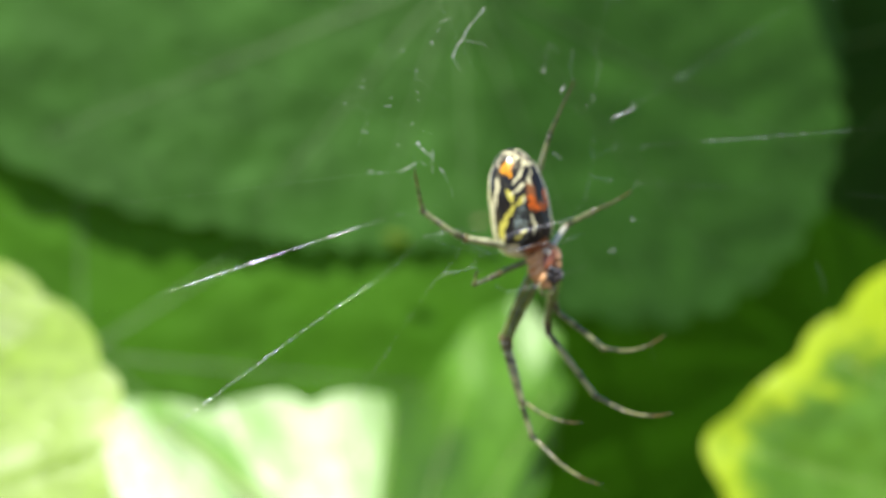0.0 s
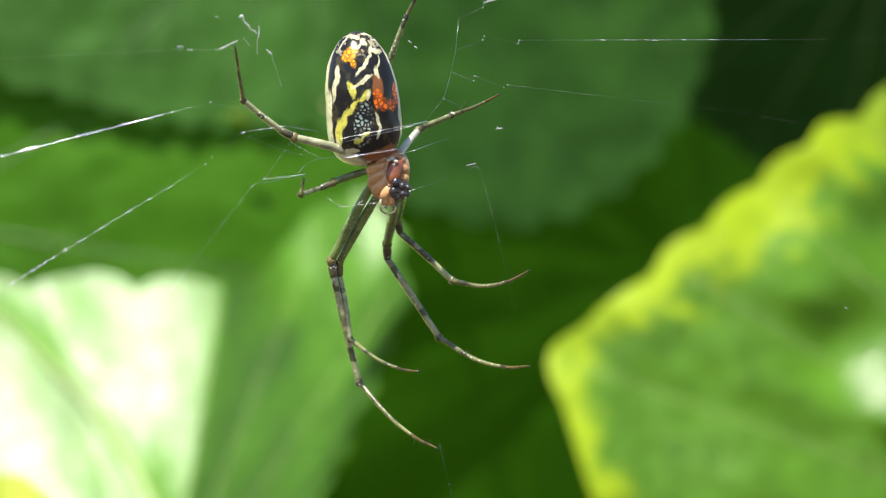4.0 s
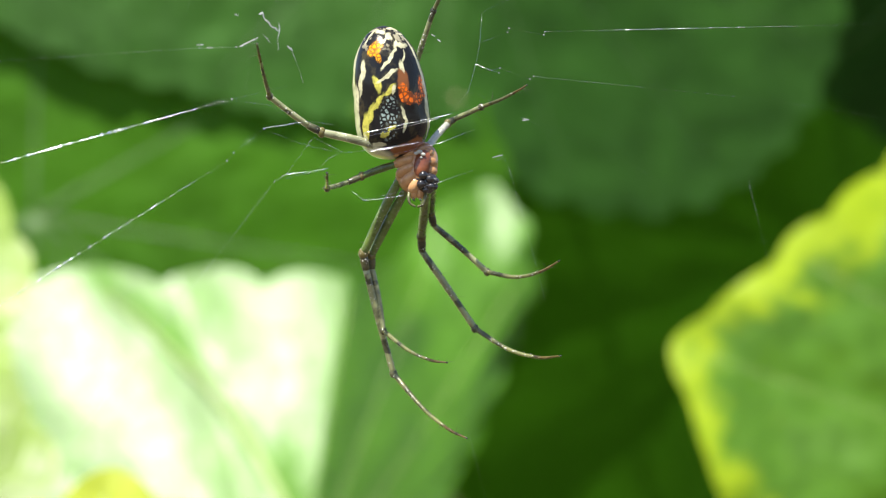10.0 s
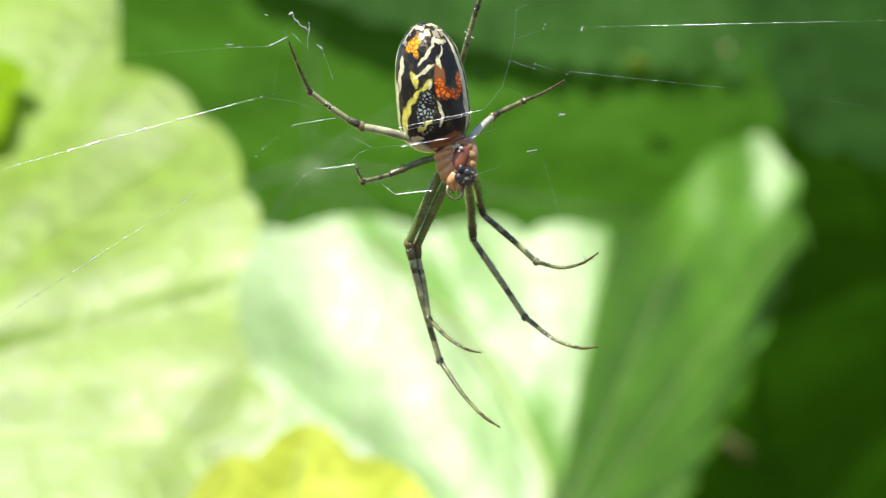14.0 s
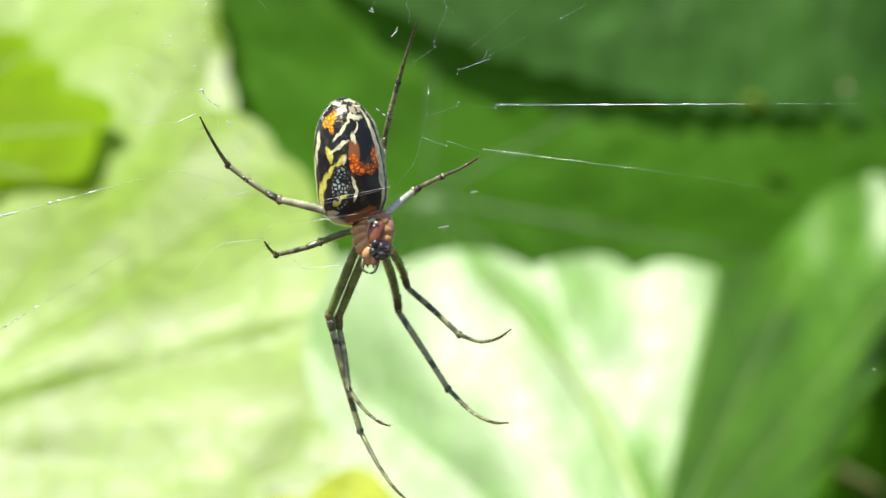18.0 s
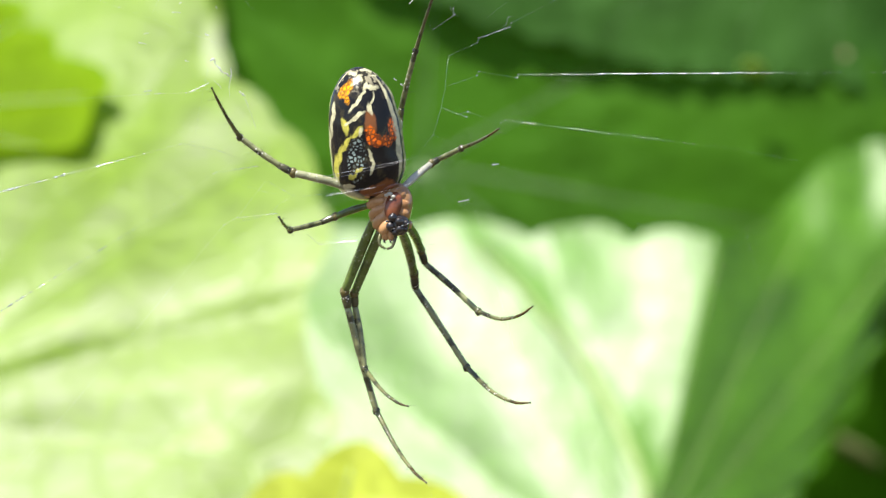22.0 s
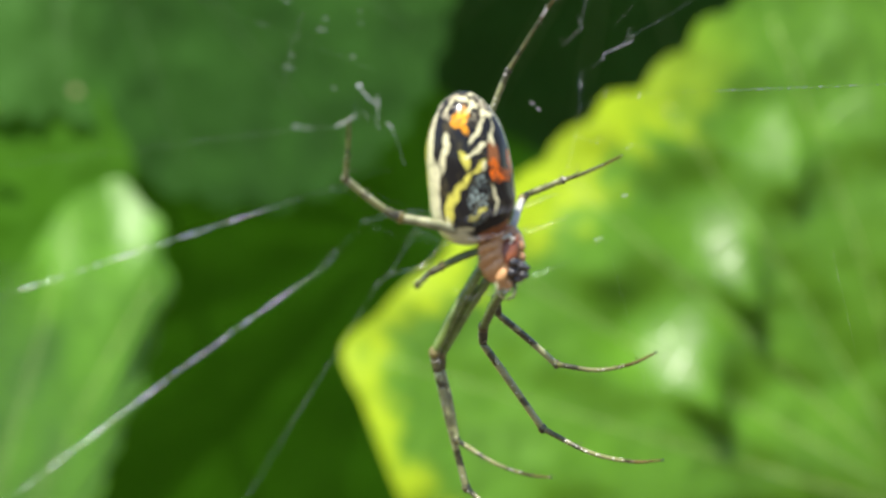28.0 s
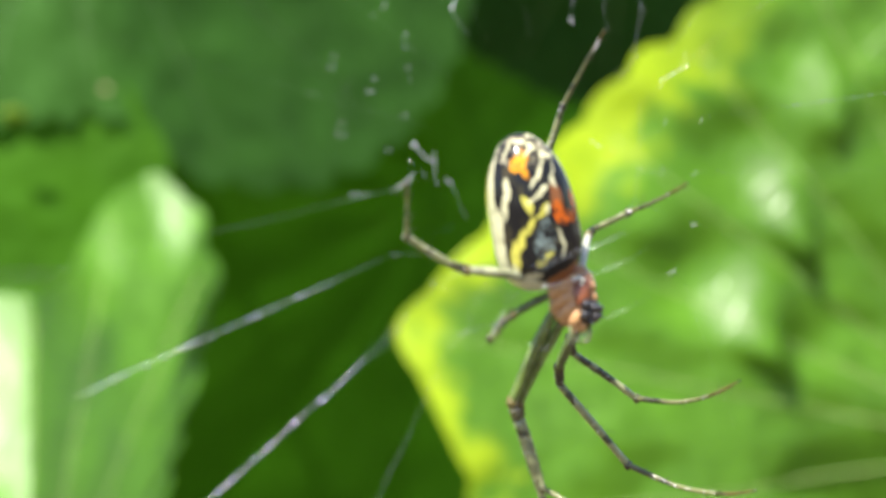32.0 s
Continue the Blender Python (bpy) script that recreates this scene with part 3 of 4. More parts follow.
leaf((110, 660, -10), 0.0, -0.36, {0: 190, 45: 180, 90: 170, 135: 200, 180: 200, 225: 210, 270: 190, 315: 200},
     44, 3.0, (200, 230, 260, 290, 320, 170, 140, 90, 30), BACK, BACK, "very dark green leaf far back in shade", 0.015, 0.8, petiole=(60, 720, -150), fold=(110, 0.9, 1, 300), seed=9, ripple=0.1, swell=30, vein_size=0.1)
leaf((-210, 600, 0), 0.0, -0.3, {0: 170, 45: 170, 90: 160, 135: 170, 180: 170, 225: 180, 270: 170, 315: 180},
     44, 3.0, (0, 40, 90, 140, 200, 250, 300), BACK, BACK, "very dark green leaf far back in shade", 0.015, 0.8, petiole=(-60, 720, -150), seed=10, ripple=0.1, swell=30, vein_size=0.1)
vv, ff = ball((-7.2, 402.5, 27.6), (0.9, 0.5, 0.8), None, 8, 10)
part("dry_tip", shape("dry_tip", [at_mm(*p) - shrub_at for p in vv], ff), plain("dry_leaf", (0.42, 0.34, 0.2), 0.7, (0.2, 0.13, 0.06), 400.0), tipped, "dry brown leaf tip")
vv, ff = ball((-27.5, 400.5, 24.0), (3.0, 0.7, 2.0), Euler((radians(25), radians(12), 0)).to_matrix(), 10, 14)
part("leaf_tooth", shape("leaf_tooth", [at_mm(*p) - shrub_at for p in vv], ff), PALE, tipped, "pale sunlit tooth of the leaf's margin")
stem_line = bent([(20, 620, -600), (10, 700, -350), (0, 720, -150), (10, 680, 100), (0, 640, 220)], 8)
vv, ff = tube(stem_line, [9, 7, 5, 3], 12)
part("stem", shape("stem", [at_mm(*p) - shrub_at for p in vv], ff), STEM, shrub)

# ---- web ----
HUB = (-4.0, 8.0)


rng = random.Random(4)


def on_web(x, z):
    return (x, -4.5 + 0.49 * x, z)


web = thing("orb_web", "fine orb web with glinting white threads", "spider web", at_mm(*on_web(*HUB)))
web_at = web.location.copy()


def thread(name, line, radii, label="", knots=0.0, skin=None):
    pieces = [tube(line, radii, 5)]
    for p in line[1:-1] if knots else ():
        pieces.append(ball(p, (knots * rng.uniform(0.6, 1.3), knots, knots * rng.uniform(0.6, 1.6)), None, 4, 6))
    vv, ff = joined(pieces)
    return part(name, shape(name, [at_mm(*p) - web_at for p in vv], ff), skin or SILK, web, label)


def finer(points, step):
    line = []
    for p, q in zip(points, points[1:]):
        n = max(1, int(math.hypot(q[0] - p[0], q[1] - p[1]) / step))
        line += [(p[0] + (q[0] - p[0]) * i / n, p[1] + (q[1] - p[1]) * i / n) for i in range(n)]
    return [*line, points[-1]]


# the spokes that show best: points across the web, thickness, the stretch of sticky beads, enlarged to stand for its
# glint, and, for taut spokes that run out of the web's plane, from where on and how far they lean back
SPOKES = [
    ([(-0.28, 8.68), (1.13, 9.29), (1.2, 9.5), (3.0, 9.25), (3.05, 9.42), (13.94, 9.7), (25.43, 10.0), (53.72, 10.68)], 0.011, (4.0, 18.0, 0.034), (3.05, -0.04)),
    ([(-0.47, 7.61), (0.7, 7.2), (0.75, 7.45), (2.3, 6.95), (2.5, 7.1), (14.33, 5.95), (24.55, 4.37), (50.54, 0.86)], 0.010, None, (2.5, -0.07)),
    ([(-0.19, 10.23), (1.1, 10.95), (1.15, 11.2), (2.6, 11.77), (2.65, 12.0), (6.3, 14), (40, 34)], 0.010, None, (2.65, 0.1)),
    ([(-0.97, 11.5), (0.0, 12.3), (-0.05, 12.6), (0.5, 14.4), (0.2, 15.2), (3, 24), (8, 40)], 0.008, None, None),
    ([(2.1, 4.86), (7.1, 2.97), (11.6, 0.64), (40, -14)], 0.002, None, None),
    ([(-9.5, 6.2), (-12.2, 5.43), (-14.92, 4.64), (-19.85, 3.18), (-28.32, 0.65), (-70.61, -11.71)], 0.006, (-26.0, -13.0, 0.085), (-12.2, 0.14)),
    ([(-8.5, 4.47), (-10.7, 4.04), (-12.1, 2.85), (-12.4, 2.45), (-19.0, -1.89), (-26.3, -6.88), (-59.9, -27.6)], 0.006, (-27.0, -13.0, 0.060), (-12.4, 0.21)),
    ([(-8.4, 3.7), (-9.6, 1.9), (-10.2, 1.5), (-12.6, -1.85), (-20, -12), (-36, -34)], 0.007, None, None),
    ([(-10.9, 8.2), (-12, 7.95), (-13.7, 7.84), (-21, 7.0), (-60, 3)], 0.007, (-13.7, -12.9, 0.025), None),
    ([(-0.65, -11.2), (0.24, -14.5), (4, -28), (10, -44)], 0.006, None, None),
    ([(-8.9, 12.0), (-12, 14.8), (-18, 19), (-45, 38)], 0.004, None, None), ([(-7, 13.5), (-9, 17.5), (-14, 26), (-24, 44)], 0.004, None, None),
    ([(-5, 13.6), (-6, 19), (-8, 44)], 0.004, None, None), ([(-10, 10.2), (-15, 12), (-55, 26)], 0.004, None, None), ([(1.5, 12.2), (12, 22), (30, 44)], 0.004, None, None),
]


def leaning(x, z, lean):
    if not lean or abs(x - HUB[0]) <= abs(lean[0] - HUB[0]):
        return on_web(x, z)
    return (x, on_web(lean[0], z)[1] + lean[1] * (x - lean[0]), z)


for points, thick, beads, lean in SPOKES:
    line = finer(points, 0.11) if beads else finer(points, 1.0)
    radii = []
    for i, (x, z) in enumerate(line):
        r = thick * 0.42 * max(0.3, 1.0 - math.hypot(x - HUB[0], z - HUB[1]) / 40) * rng.uniform(0.75, 1.2)
        if beads and beads[0] <= x <= beads[1]:
            fade = max(0.0, math.sin(math.pi * (x - beads[0]) / (beads[1] - beads[0]))) ** 1.4
            r += (beads[2] - r) * fade * (rng.uniform(0.55, 1.25) if rng.random() < 0.3 else rng.uniform(0.0, 0.3))
        radii.append(r)
    thread("radial_thread", [leaning(*p, lean) for p in line], radii, skin=TAUT_SILK if lean else SILK)
    for x, z in points[1:-1]:
        if math.hypot(x - HUB[0], z - HUB[1]) < 12:
            vv, ff = ball(leaning(x, z, lean), (0.028, 0.022, 0.035), None, 4, 6)
            part("silk_knot", shape("silk_knot", [at_mm(*p) - web_at for p in vv], ff), SILK, web)


def across(points):
    """A thread that runs level in depth where it passes before the spider."""
    mid = sum(x for x, _ in points) / len(points)
    return [(x, on_web(mid, z)[1] + 0.03 * (x - mid), z) for x, z in points]


# turns of the hub spiral and the threads crossing before the spider
for points, thick in (
    ([(-0.19, 10.23), (-0.28, 8.68), (-0.47, 7.61), (-0.84, 6.22), (-1.81, 5.0)], 0.012), ([(-6.7, 3.63), (-2.5, 4.71), (-1.81, 5.0)], 0.016),
    ([(-6.94, 2.99), (-5.0, 3.25), (-2.63, 3.73)], 0.016), ([(-4.94, 2.87), (-2.3, 3.55), (-0.56, 4.23)], 0.014),
    ([(-6.6, 1.1), (-6.01, 0.67), (-3.45, 1.22)], 0.011), ([(-3.45, 1.22), (-2.4, 1.55), (-0.56, 2.21)], 0.017), ([(0.5, 2.7), (0.9, 2.9), (1.1, 2.75)], 0.012),
    ([(-8.5, 4.47), (-7.2, 4.3), (-6.7, 3.63)], 0.011), ([(-8.4, 3.7), (-7.2, 3.1), (-6.94, 2.99)], 0.011), ([(-9.9, 1.63), (-8.2, 2.05), (-7.6, 2.7), (-6.94, 2.99)], 0.010),
    ([(-10.7, 4.04), (-9.4, 3.5), (-8.3, 3.2), (-7.0, 2.95)], 0.008), ([(-12.2, 5.43), (-10.5, 5.2), (-9.2, 4.7)], 0.006), ([(1.9, 4.95), (2.3, 4.85)], 0.022),
    ([(-0.47, 7.61), (0.3, 7.3), (0.75, 7.45)], 0.009), ([(-0.84, 6.22), (-0.2, 6.0), (0.3, 5.7)], 0.006), ([(-11.0, 9.3), (-11.2, 8.3), (-11.4, 7.2), (-11.6, 5.9)], 0.004),
):
    thread("spiral_thread", across(points), [thick * 0.55], knots=0.014, skin=TAUT_SILK)
# lint caught by the upper foot: a knotted strand and loose specks
for points, radii in (
    ([(-10.96, 9.54), (-10.80, 9.66), (-10.72, 9.38), (-10.55, 9.20), (-10.42, 9.02), (-10.22, 8.96), (-10.12, 8.80)], [0.05, 0.10, 0.05, 0.085, 0.03, 0.06, 0.03]),
    ([(-10.05, 9.22), (-10.02, 8.85), (-10.10, 8.45), (-10.07, 7.82)], [0.035, 0.045, 0.012, 0.014]),
    ([(-9.66, 8.12), (-9.52, 7.98), (-9.36, 7.90)], [0.03, 0.085, 0.025]), ([(-9.42, 7.85), (-9.1, 7.0), (-8.9, 6.36)], [0.012, 0.005, 0.012]),
    ([(-10.8, 8.62), (-10.6, 8.42), (-10.42, 8.2)], [0.012, 0.02, 0.006]),
    ([(-8.58, 14.85), (-8.4, 15.2), (-8.3, 15.5), (-7.95, 15.9), (-7.53, 16.66), (-7.0, 17.25), (-6.5, 17.85)], [0.06, 0.035, 0.05, 0.035, 0.035, 0.02, 0.07]),
    ([(-7.9, 15.9), (-7.3, 15.75), (-6.85, 15.7), (-6.43, 15.47)], [0.025, 0.016, 0.012, 0.008]), ([(-8.58, 14.85), (-8.3, 14.3), (-7.88, 13.76)], [0.02, 0.012, 0.006]),
):
    line = bent([on_web(*p) for p in points], 3)
    spread = np.interp(np.linspace(0, 1, len(line)), np.linspace(0, 1, len(radii)), radii)
    thread("silk_tuft", [p + np.array([rng.uniform(-0.5, 0.5) for _ in range(3)]) * r for p, r in zip(line, spread)], [0.6 * r * rng.uniform(0.5, 1.4) for r in spread], "small white tuft of lint on the web")
# broken ends of the old spiral above the spider
for points in (
    [(-3.03, 14.13), (-2.85, 14.9), (-2.58, 15.85), (-2.3, 15.5), (-2.08, 15.13)], [(-1.22, 15.44), (-1.2, 15.0), (-1.45, 14.41), (-1.25, 14.1), (-1.28, 13.5)],
    [(0.55, 14.61), (0.62, 14.3), (0.27, 13.43)], [(0.5, 14.5), (0.85, 14.1)], [(-0.25, 12.8), (-0.12, 12.42), (0.2, 12.2)], [(-1.2, 11.9), (-1.03, 11.6), (-0.95, 11.3)], [(2.2, 11.7), (2.42, 11.93), (2.5, 12.3), (2.75, 12.35)],
    [(22.86, 16.75), (25.13, 9.36)], [(25.31, 16.94), (27.24, 10.73)], [(1.22, 2.52), (2.1, -0.4), (3.2, -4.42)], [(14.18, 1.93), (15.59, -3.19)],
):
    thread("spiral_thread", [on_web(*p) for p in points], [0.0035 if len(points) > 3 else 0.0014], knots=0.012 if len(points) > 3 else 0.0)
# stretches of silk thickened to stand for sun glints, and short scraps left of the capture spiral
for a, b, r in (
    ((1.17, 11.2), (2.6, 11.77), 0.045),
    ((-9.74, 1.85), (-7.63, 2.16), 0.022), ((-6.02, 0.61), (-4.0, 0.88), 0.03), ((-6.06, 4.0), (-1.61, 5.01), 0.02), ((-5.78, 3.05), (-3.22, 3.55), 0.03), ((-10.81, 4.08), (-8.59, 4.46), 0.02),
    ((-13.82, 7.96), (-13.51, 8.0), 0.035), ((-11.88, 7.97), (-11.02, 8.45), 0.035), ((-14.16, 12.98), (-13.85, 12.91), 0.03), ((-12.69, 11.85), (-12.32, 11.87), 0.035),
    ((-14.13, 10.33), (-13.73, 10.26), 0.03), ((-11.22, 10.85), (-11.05, 10.8), 0.03), ((-10.88, 13.53), (-10.76, 13.42), 0.03), ((-3.17, 14.06), (-2.95, 13.95), 0.04), ((-2.08, 12.76), (-1.8, 13.09), 0.045),
    ((-10.79, 12.22), (-10.7, 12.14), 0.02), ((-12.08, 9.53), (-11.91, 9.48), 0.025), ((0.43, 2.9), (0.91, 3.03), 0.03), ((1.93, 4.81), (2.25, 4.88), 0.04), ((-9.86, 15.6), (-9.7, 15.7), 0.045), ((-9.46, 16.85), (-8.49, 17.2), 0.016), ((-9.5, 16.4), (-9.3, 16.5), 0.03), ((-11.65, 15.1), (-11.45, 15.2), 0.03), ((-10.8, 13.9), (-10.72, 14.06), 0.025), ((-10.79, 12.6), (-10.77, 12.72), 0.02), ((-12.4, 12.3), (-12.28, 12.36), 0.03), ((-13.95, 13.36), (-13.8, 13.4), 0.02), ((-13.9, 10.76), (-13.7, 10.8), 0.02), ((-3.08, 14.2), (-2.98, 14.05), 0.05), ((-2.7, 9.0), (-2.55, 8.9), 0.04), ((-2.4, 8.75), (-2.25, 8.65), 0.045), ((-1.9, 13.05), (-1.8, 13.25), 0.03),
    ((22.4, -4.2), (22.6, -4.25), 0.03),
):
    long = abs(b[0] - a[0]) > 1.0
    ends = [np.array(p) for p in (across((a, b)) if long else (on_web(*a), on_web(*b)))]
    count = max(3, int(np.linalg.norm(ends[1] - ends[0]) / 0.12))
    line = [ends[0] + (ends[1] - ends[0]) * i / count - (0, 0.03, 0) for i in range(count + 1)]
    line = [p + (0, 0, rng.uniform(-0.25, 0.25) * r) for p in line]
    thread("silk_glint", line, [r * rng.uniform(0.3, 0.85) for _ in line], skin=TAUT_SILK if long else SILK)
# what is left of the capture spiral, too thin to shine
for ring in range(9):
    far = 9.5 + 2.3 * ring
    start = rng.uniform(0, 30)
    for i in range(18):
        a, b = radians(start + 20 * i), radians(start + 20 * i + 20)
        if not (20 < math.degrees((a + b) / 2) % 360 < 170 and rng.random() < 0.3):
            continue
        p = [(HUB[0] + (far + 2.1 * (i + v) / 18) * math.cos(a + (b - a) * v), HUB[1] + (far + 2.1 * (i + v) / 18) * math.sin(a + (b - a) * v)) for v in (0, 0.5, 1)]
        thread("spiral_thread", [on_web(*q) for q in p], [0.0011])
# guy lines to the shrub's leaves
thread("anchor_thread", [leaning(50.54, 0.86, (2.5, -0.07)), (100, 284.5, -35)], [0.004])
thread("anchor_thread", [leaning(-59.9, -27.6, (-12.4, 0.21)), (-110, 149.5, -30)], [0.004])

# ---- spider ----
spider = thing("spider", "orb-weaver spider with a black, yellow and orange patterned abdomen", "spider", at_mm(-3.6, -3.0, 2.3))
spider_at = spider.location.copy()


def spider_part(name, mesh, material, parent=None, label=""):
    verts, faces = mesh
    return part(name, shape(name, [at_mm(*v) - spider_at for v in verts], faces), material, parent or spider, label)


# abdomen, in its own space so that the pattern stays on it
LONG = 3.45
axis = Vector((-0.13, -0.12, 0.97)).normalized()
side = Vector((1, 0.05, 0))
side = (side - axis * side.dot(axis)).normalized()
back = axis.cross(side)
belly_verts, belly_faces = ball((0, 0, 0), (1.86, 1.9, LONG), None, 44, 60, 3.4)
belly = []
for v in belly_verts:
    t = v.z / LONG
    squeeze = 1.02 - 0.27 * max(0.0, t) ** 1.5 + 0.04 * max(0.0, -t)
    squeeze *= 1.0 + 0.16 * max(0.0, -t - 0.25)
    dent = 0.03 * noise.noise(v * 1.3)
    belly.append(Vector((v.x * (squeeze + dent) - 0.16 * max(0.0, -t) ** 1.5, v.y * (squeeze + dent), v.z)))
abdomen = part("abdomen", shape("abdomen", [v * MM for v in belly], belly_faces), abdomen_skin(LONG), spider, "black abdomen with yellow bands and orange spots")
turn = Matrix((side, back, axis)).transposed().to_4x4()
abdomen.matrix_local = Matrix.Translation(at_mm(-4.9, -2.95, 6.22) - spider_at) @ turn

# head and thorax
lean = Euler((radians(-8), radians(12), 0)).to_matrix()
spider_part("carapace", ball((-3.45, -2.72, 2.38), (1.04, 0.87, 1.42), lean, 24, 32, 2.5), TAN, None, "smooth tan body behind the head")
spider_part("pedicel", tube(bent([(-3.75, -3.0, 3.3), (-4.0, -3.0, 3.8), (-4.35, -2.85, 4.3)], 4), [0.8, 0.72, 0.9], 16), AMBER)
for i, (x, z, long, tilt) in enumerate(((-4.22, 3.12, 0.50, 6), (-4.26, 2.70, 0.55, 18), (-4.18, 2.24, 0.56, 32), (-4.02, 1.78, 0.52, 48), (-3.72, 1.42, 0.42, 64))):
    slant = Euler((radians(8), radians(-tilt), radians(-24))).to_matrix()
    spider_part("coxa", ball((x + 0.12, -3.20 - 0.05 * i, z), (long * 1.08, 0.30, 0.31), slant, 12, 16, 2.3), TAN)
for x, z, long, tilt in ((-2.72, 3.12, 0.36, -8), (-2.56, 2.66, 0.40, 10), (-2.52, 2.22, 0.38, 26)):
    slant = Euler((radians(8), radians(tilt), radians(30))).to_matrix()
    spider_part("coxa", ball((x - 0.24, -3.06, z), (long, 0.34, 0.30), slant, 12, 16, 2.3), TAN)
spider_part("breastplate", ball((-3.20, -3.42, 2.56), (0.44, 0.30, 0.74), lean, 18, 24, 2.4), AMBER, None, "glossy reddish brown breastplate")
# the silvery highlight on the thorax, set on as pale discs
for x, z, r in ((-3.50, 3.10, 0.12), (-3.32, 3.18, 0.15), (-3.14, 3.04, 0.13), (-3.24, 2.88, 0.08)):
    spider_part("pale_glint", ball((x, -3.70, z), (r, 0.05, r * 0.7), None, 8, 12), SILVER_GLINT)
spider_part("head", ball((-2.95, -3.26, 1.60), (0.58, 0.52, 0.58), lean, 16, 22, 2.4), EYE, None, "black shiny front of the head")
for x, y, z, r in ((-3.12, -3.70, 1.96, 0.25), (-2.78, -3.72, 1.78, 0.23), (-3.22, -3.72, 1.52, 0.25), (-2.74, -3.72, 1.40, 0.20), (-3.46, -3.48, 1.74, 0.15), (-2.48, -3.48, 1.70, 0.17), (-3.00, -3.66, 1.22, 0.18), (-2.50, -3.48, 1.38, 0.14)):
    spider_part("eye", ball((x, y, z), (r, r, r), None, 10, 14), EYE)
for x in (-3.62, -3.28):
    spider_part("chelicera", ball((x, -3.28, 1.10), (0.24, 0.26, 0.36), None, 12, 16, 2.2), TAN, None, "amber jaw")
    spider_part("fang", tube(bent([(x, -3.40, 0.80), (x + 0.02, -3.5, 0.70), (x + 0.1, -3.44, 0.64)], 4), [0.06, 0.045, 0.02], 8), EYE)
spider_part("pedipalp", tube(bent([(-3.78, -3.2, 1.3), (-3.86, -3.5, 0.92), (-3.80, -3.6, 0.55), (-3.50, -3.6, 0.36)], 5), [0.10, 0.085, 0.075, 0.06], 8), SHIN)
spider_part("pedipalp", tube(bent([(-3.02, -3.3, 1.15), (-3.04, -3.55, 0.8), (-3.14, -3.62, 0.48), (-3.42, -3.6, 0.35)], 5), [0.10, 0.085, 0.075, 0.06], 8), SHIN)


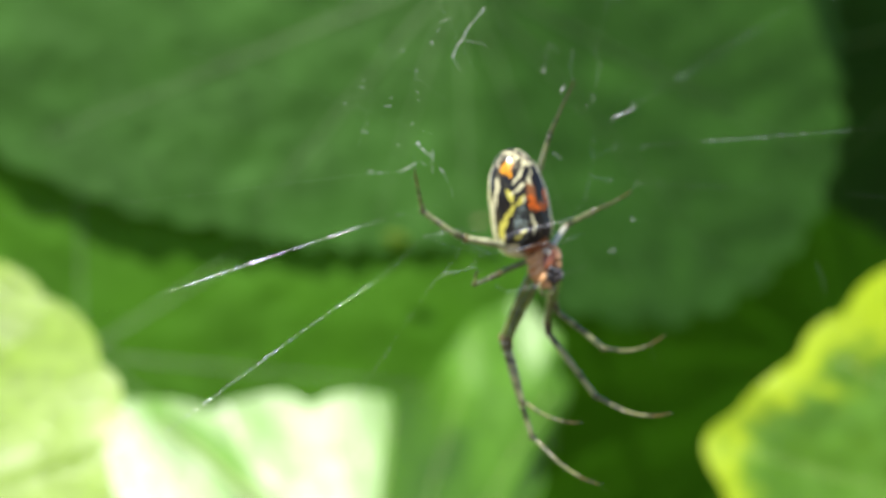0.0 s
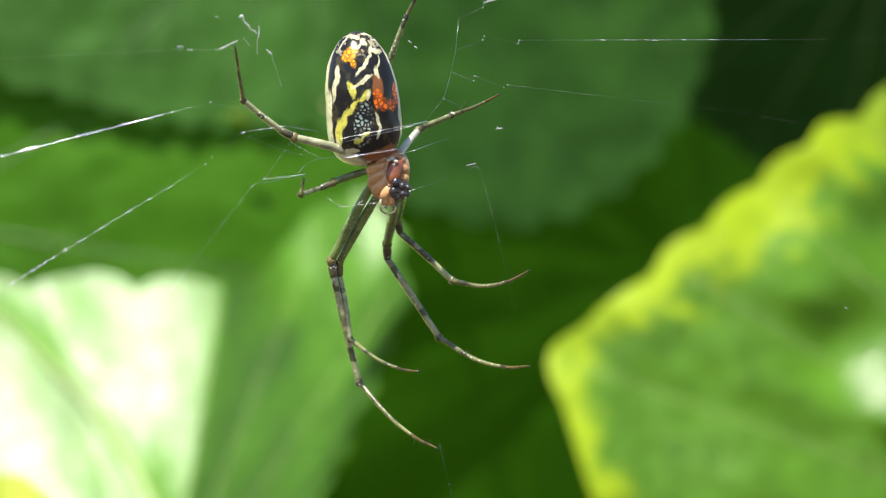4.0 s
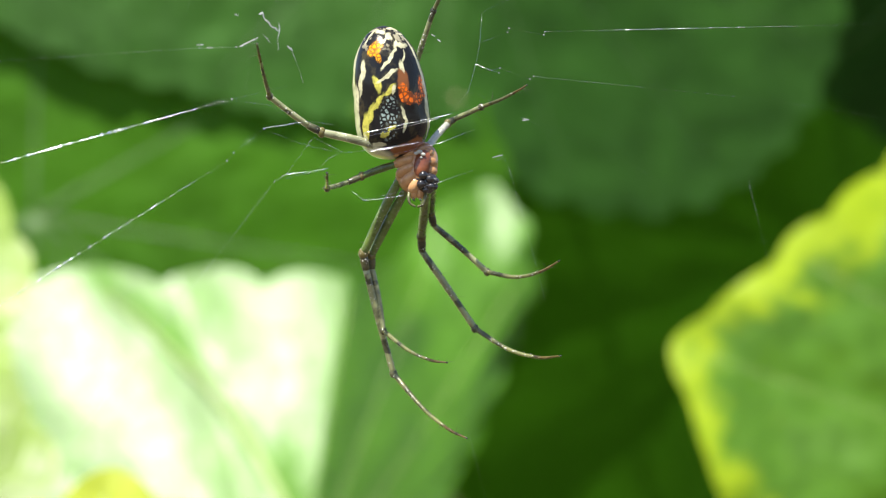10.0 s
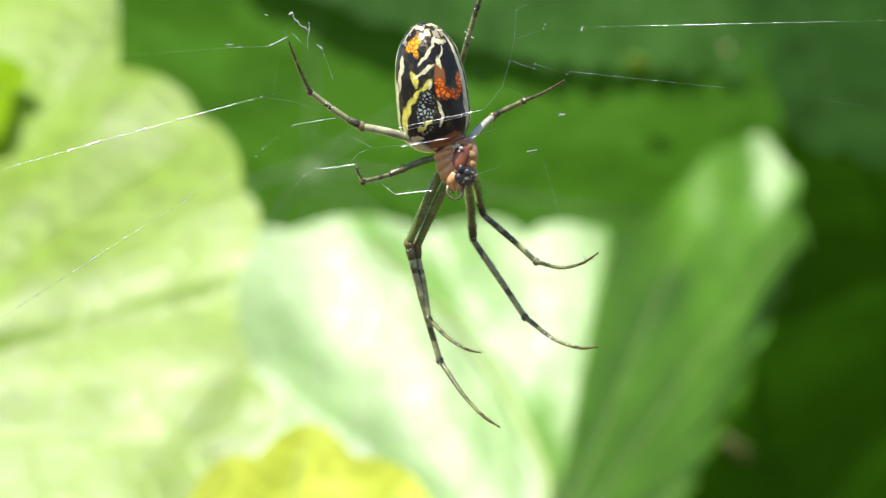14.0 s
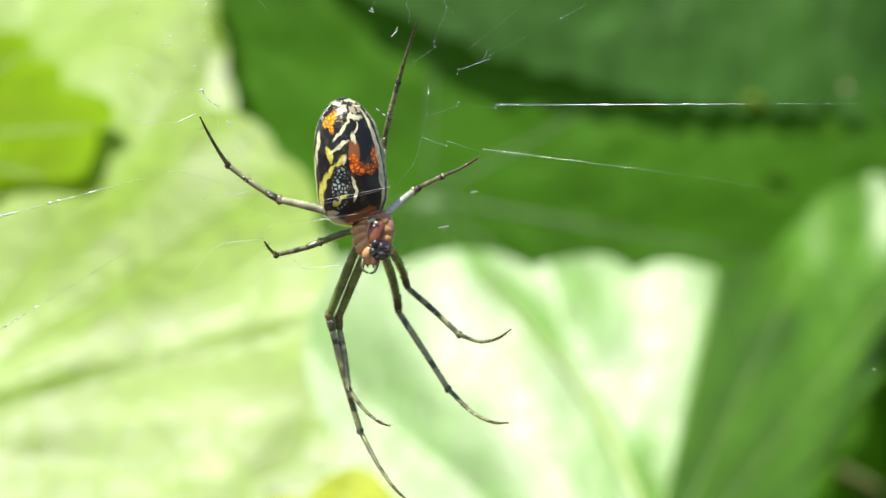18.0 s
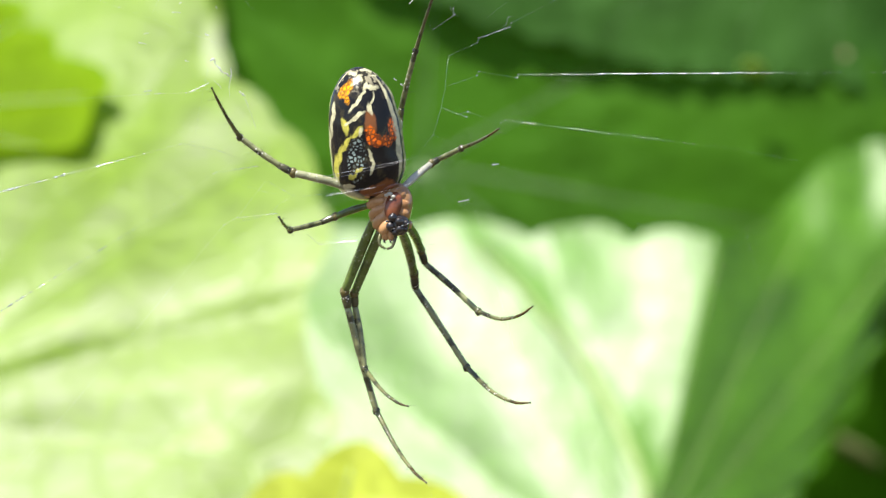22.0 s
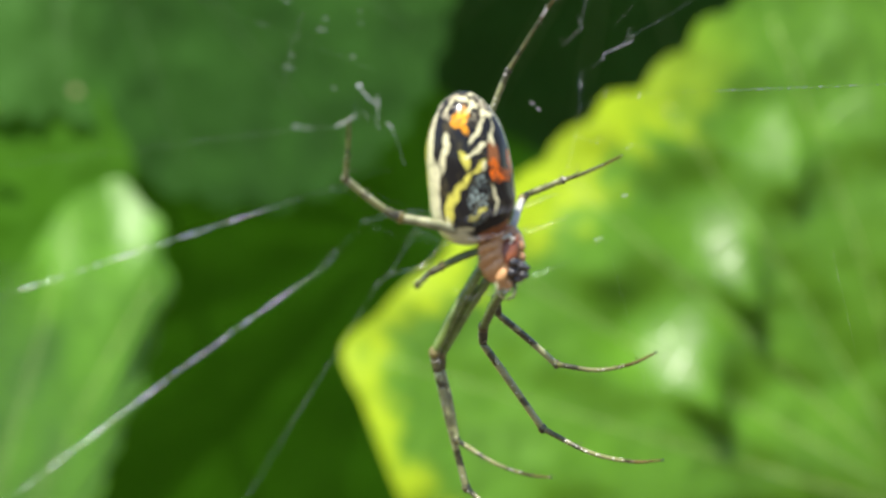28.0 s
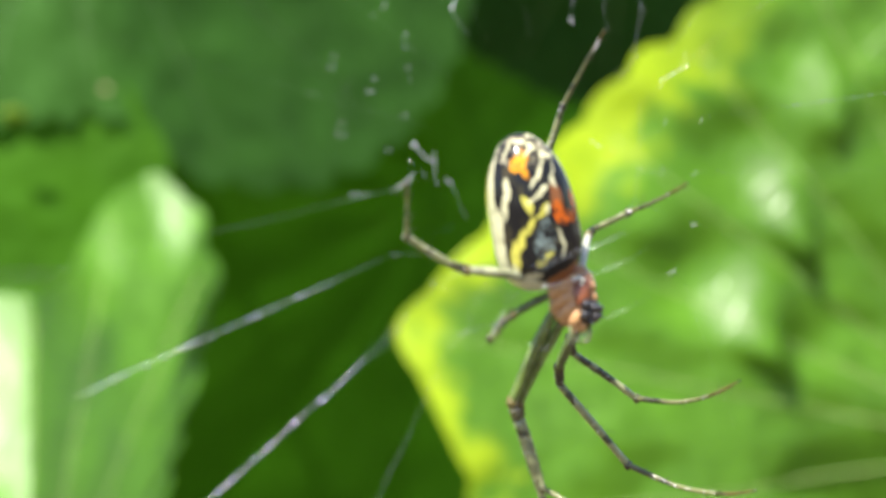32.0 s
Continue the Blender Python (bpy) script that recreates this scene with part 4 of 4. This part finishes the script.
def leg(points, sizes, seed, sag=0.35, thigh=None):
    """A leg: hip, end of the femur, end of the patella, end of the tibia, tip; sizes: half widths at the hip, knee, tibia's end and tip."""
    rng = random.Random(seed)
    sizes = [k * v for k, v in zip((0.92, 1.0, 0.98, 0.9), sizes)]
    hip, knee, below, ankle, tip = [np.array(p, float) for p in points]
    holder = new("leg")
    holder.parent = spider

    def piece(name, line, radii, skin):
        return spider_part(name, tube(line, radii, 10), skin, holder)

    bow = np.array((0, 0.12, 0.1)) * np.linalg.norm(knee - hip) * 0.4
    femur = bent([hip, (hip + knee) / 2 + bow * 0.5, knee], 8)
    piece("femur", femur, [sizes[0] * 0.85, sizes[0] * 1.05, sizes[0], sizes[1]], thigh or FEMUR)
    spider_part("trochanter", ball(hip, (sizes[0] * 1.15,) * 3, None, 8, 12), TAN, holder)
    spider_part("knee", ball(knee, (sizes[1] * 1.22, sizes[1] * 1.22, sizes[1] * 1.5), None, 8, 12), KNEE, holder)
    piece("patella", bent([knee, below], 5), [sizes[1] * 0.95, sizes[1] * 1.12, sizes[1] * 0.9], JOINT)
    tibia = bent([below, (below + ankle) / 2 + rng.uniform(-0.04, 0.04), ankle], 10)
    piece("tibia", tibia, [sizes[1] * 0.8, sizes[1] * 0.88, sizes[1] * 0.78, sizes[2] * 1.15], TIBIA)
    spider_part("ankle", ball(ankle, (sizes[2] * 1.5, sizes[2] * 1.5, sizes[2] * 1.7), None, 8, 12), JOINT, holder)
    away = tip - ankle
    drop = np.array((0, 0.2, -1.0)) * sag
    foot = bent([ankle, ankle + away * 0.4 + drop * 0.9, ankle + away * 0.75 + drop * 0.75, tip], 7)
    cut = int(len(foot) * 0.62)
    piece("metatarsus", foot[: cut + 1], [sizes[2], sizes[2] * 0.75, sizes[2] * 0.62], SHIN)
    piece("tarsus", foot[cut:], [sizes[2] * 0.62, sizes[2] * 0.5, sizes[3]], TARSUS)
    tail = foot[-1] - foot[-2]
    piece("claw", [foot[-1] - 0.3 * tail, foot[-1] + 0.1 * tail, foot[-1] + 0.4 * tail], [sizes[3] * 1.25, sizes[3] * 1.5, sizes[3] * 0.5], EYE)
    hairs = []
    for line, size in ((tibia, sizes[1]), (foot, sizes[2]), (femur, sizes[0])):
        for _ in range(15):
            i = rng.randrange(1, len(line) - 1)
            d = np.array(line[i + 1]) - np.array(line[i - 1])
            out = np.cross(d / np.linalg.norm(d), (rng.uniform(-1, 1), rng.uniform(-1, 1), rng.uniform(-1, 1)))
            out = out / (np.linalg.norm(out) + 1e-9)
            p = np.array(line[i]) + out * size * 0.7
            long = rng.uniform(0.12, 0.30) * (2.2 if rng.random() < 0.2 else 1)
            hairs.append(tube([p, p + (out * 0.9 + d / np.linalg.norm(d) * 0.45) * long], [0.009, 0.003], 4))
    spider_part("bristles", joined(hairs), HAIR, holder)
    return holder


leg([(-4.3, -2.9, 1.9), (-6.3, -1.2, -2.1), (-6.15, -1.05, -2.95), (-4.71, -0.04, -8.44), (-0.78, -4.49, -11.4)], (0.27, 0.22, 0.15, 0.04), 1, 0.5)
leg([(-3.95, -2.7, 1.4), (-5.9, -0.75, -2.2), (-5.87, -0.64, -2.9), (-5.24, -0.68, -6.16), (-1.81, -4.6, -7.55)], (0.26, 0.21, 0.13, 0.04), 2, 0.4)
leg([(-4.5, -3.2, 2.55), (-6.3, -3.3, 1.9), (-7.0, -3.55, 1.57), (-7.89, -5.92, 1.23), (-7.73, -8.31, 1.95)], (0.20, 0.16, 0.12, 0.05), 3, 0.1)
leg([(-4.55, -3.6, 3.15), (-8.3, -4.35, 4.1), (-9.0, -4.5, 4.45), (-10.86, -5.43, 5.85), (-11.17, -8.99, 8.24)], (0.24, 0.19, 0.13, 0.04), 4, 0.15, GLINT_FEMUR)
leg([(-2.95, -2.6, 1.3), (-3.35, 1.9, -1.2), (-3.32, 2.2, -2.0), (-0.44, 2.51, -6.14), (4.02, -2.25, -7.3)], (0.27, 0.22, 0.15, 0.04), 5, 0.6)
leg([(-2.65, -2.5, 1.6), (-2.85, 1.3, 0.1), (-2.69, 1.62, -0.6), (0.19, 2.11, -3.08), (3.92, -1.84, -2.39)], (0.25, 0.2, 0.14, 0.04), 6, 0.55)
leg([(-3.0, -2.9, 3.35), (-1.95, -0.6, 4.75), (-1.6, -0.35, 5.0), (-0.2, -1.29, 5.6), (2.14, -2.98, 6.66)], (0.2, 0.17, 0.12, 0.04), 7, 0.1, SILVER_GLINT)
leg([(-3.4, -2.4, 3.5), (-3.86, -0.15, 7.0), (-3.75, -0.2, 7.6), (-2.73, -1.54, 10.56), (-1.13, -4.02, 13.61)], (0.22, 0.18, 0.12, 0.04), 8, -0.05, SILVER_GLINT)
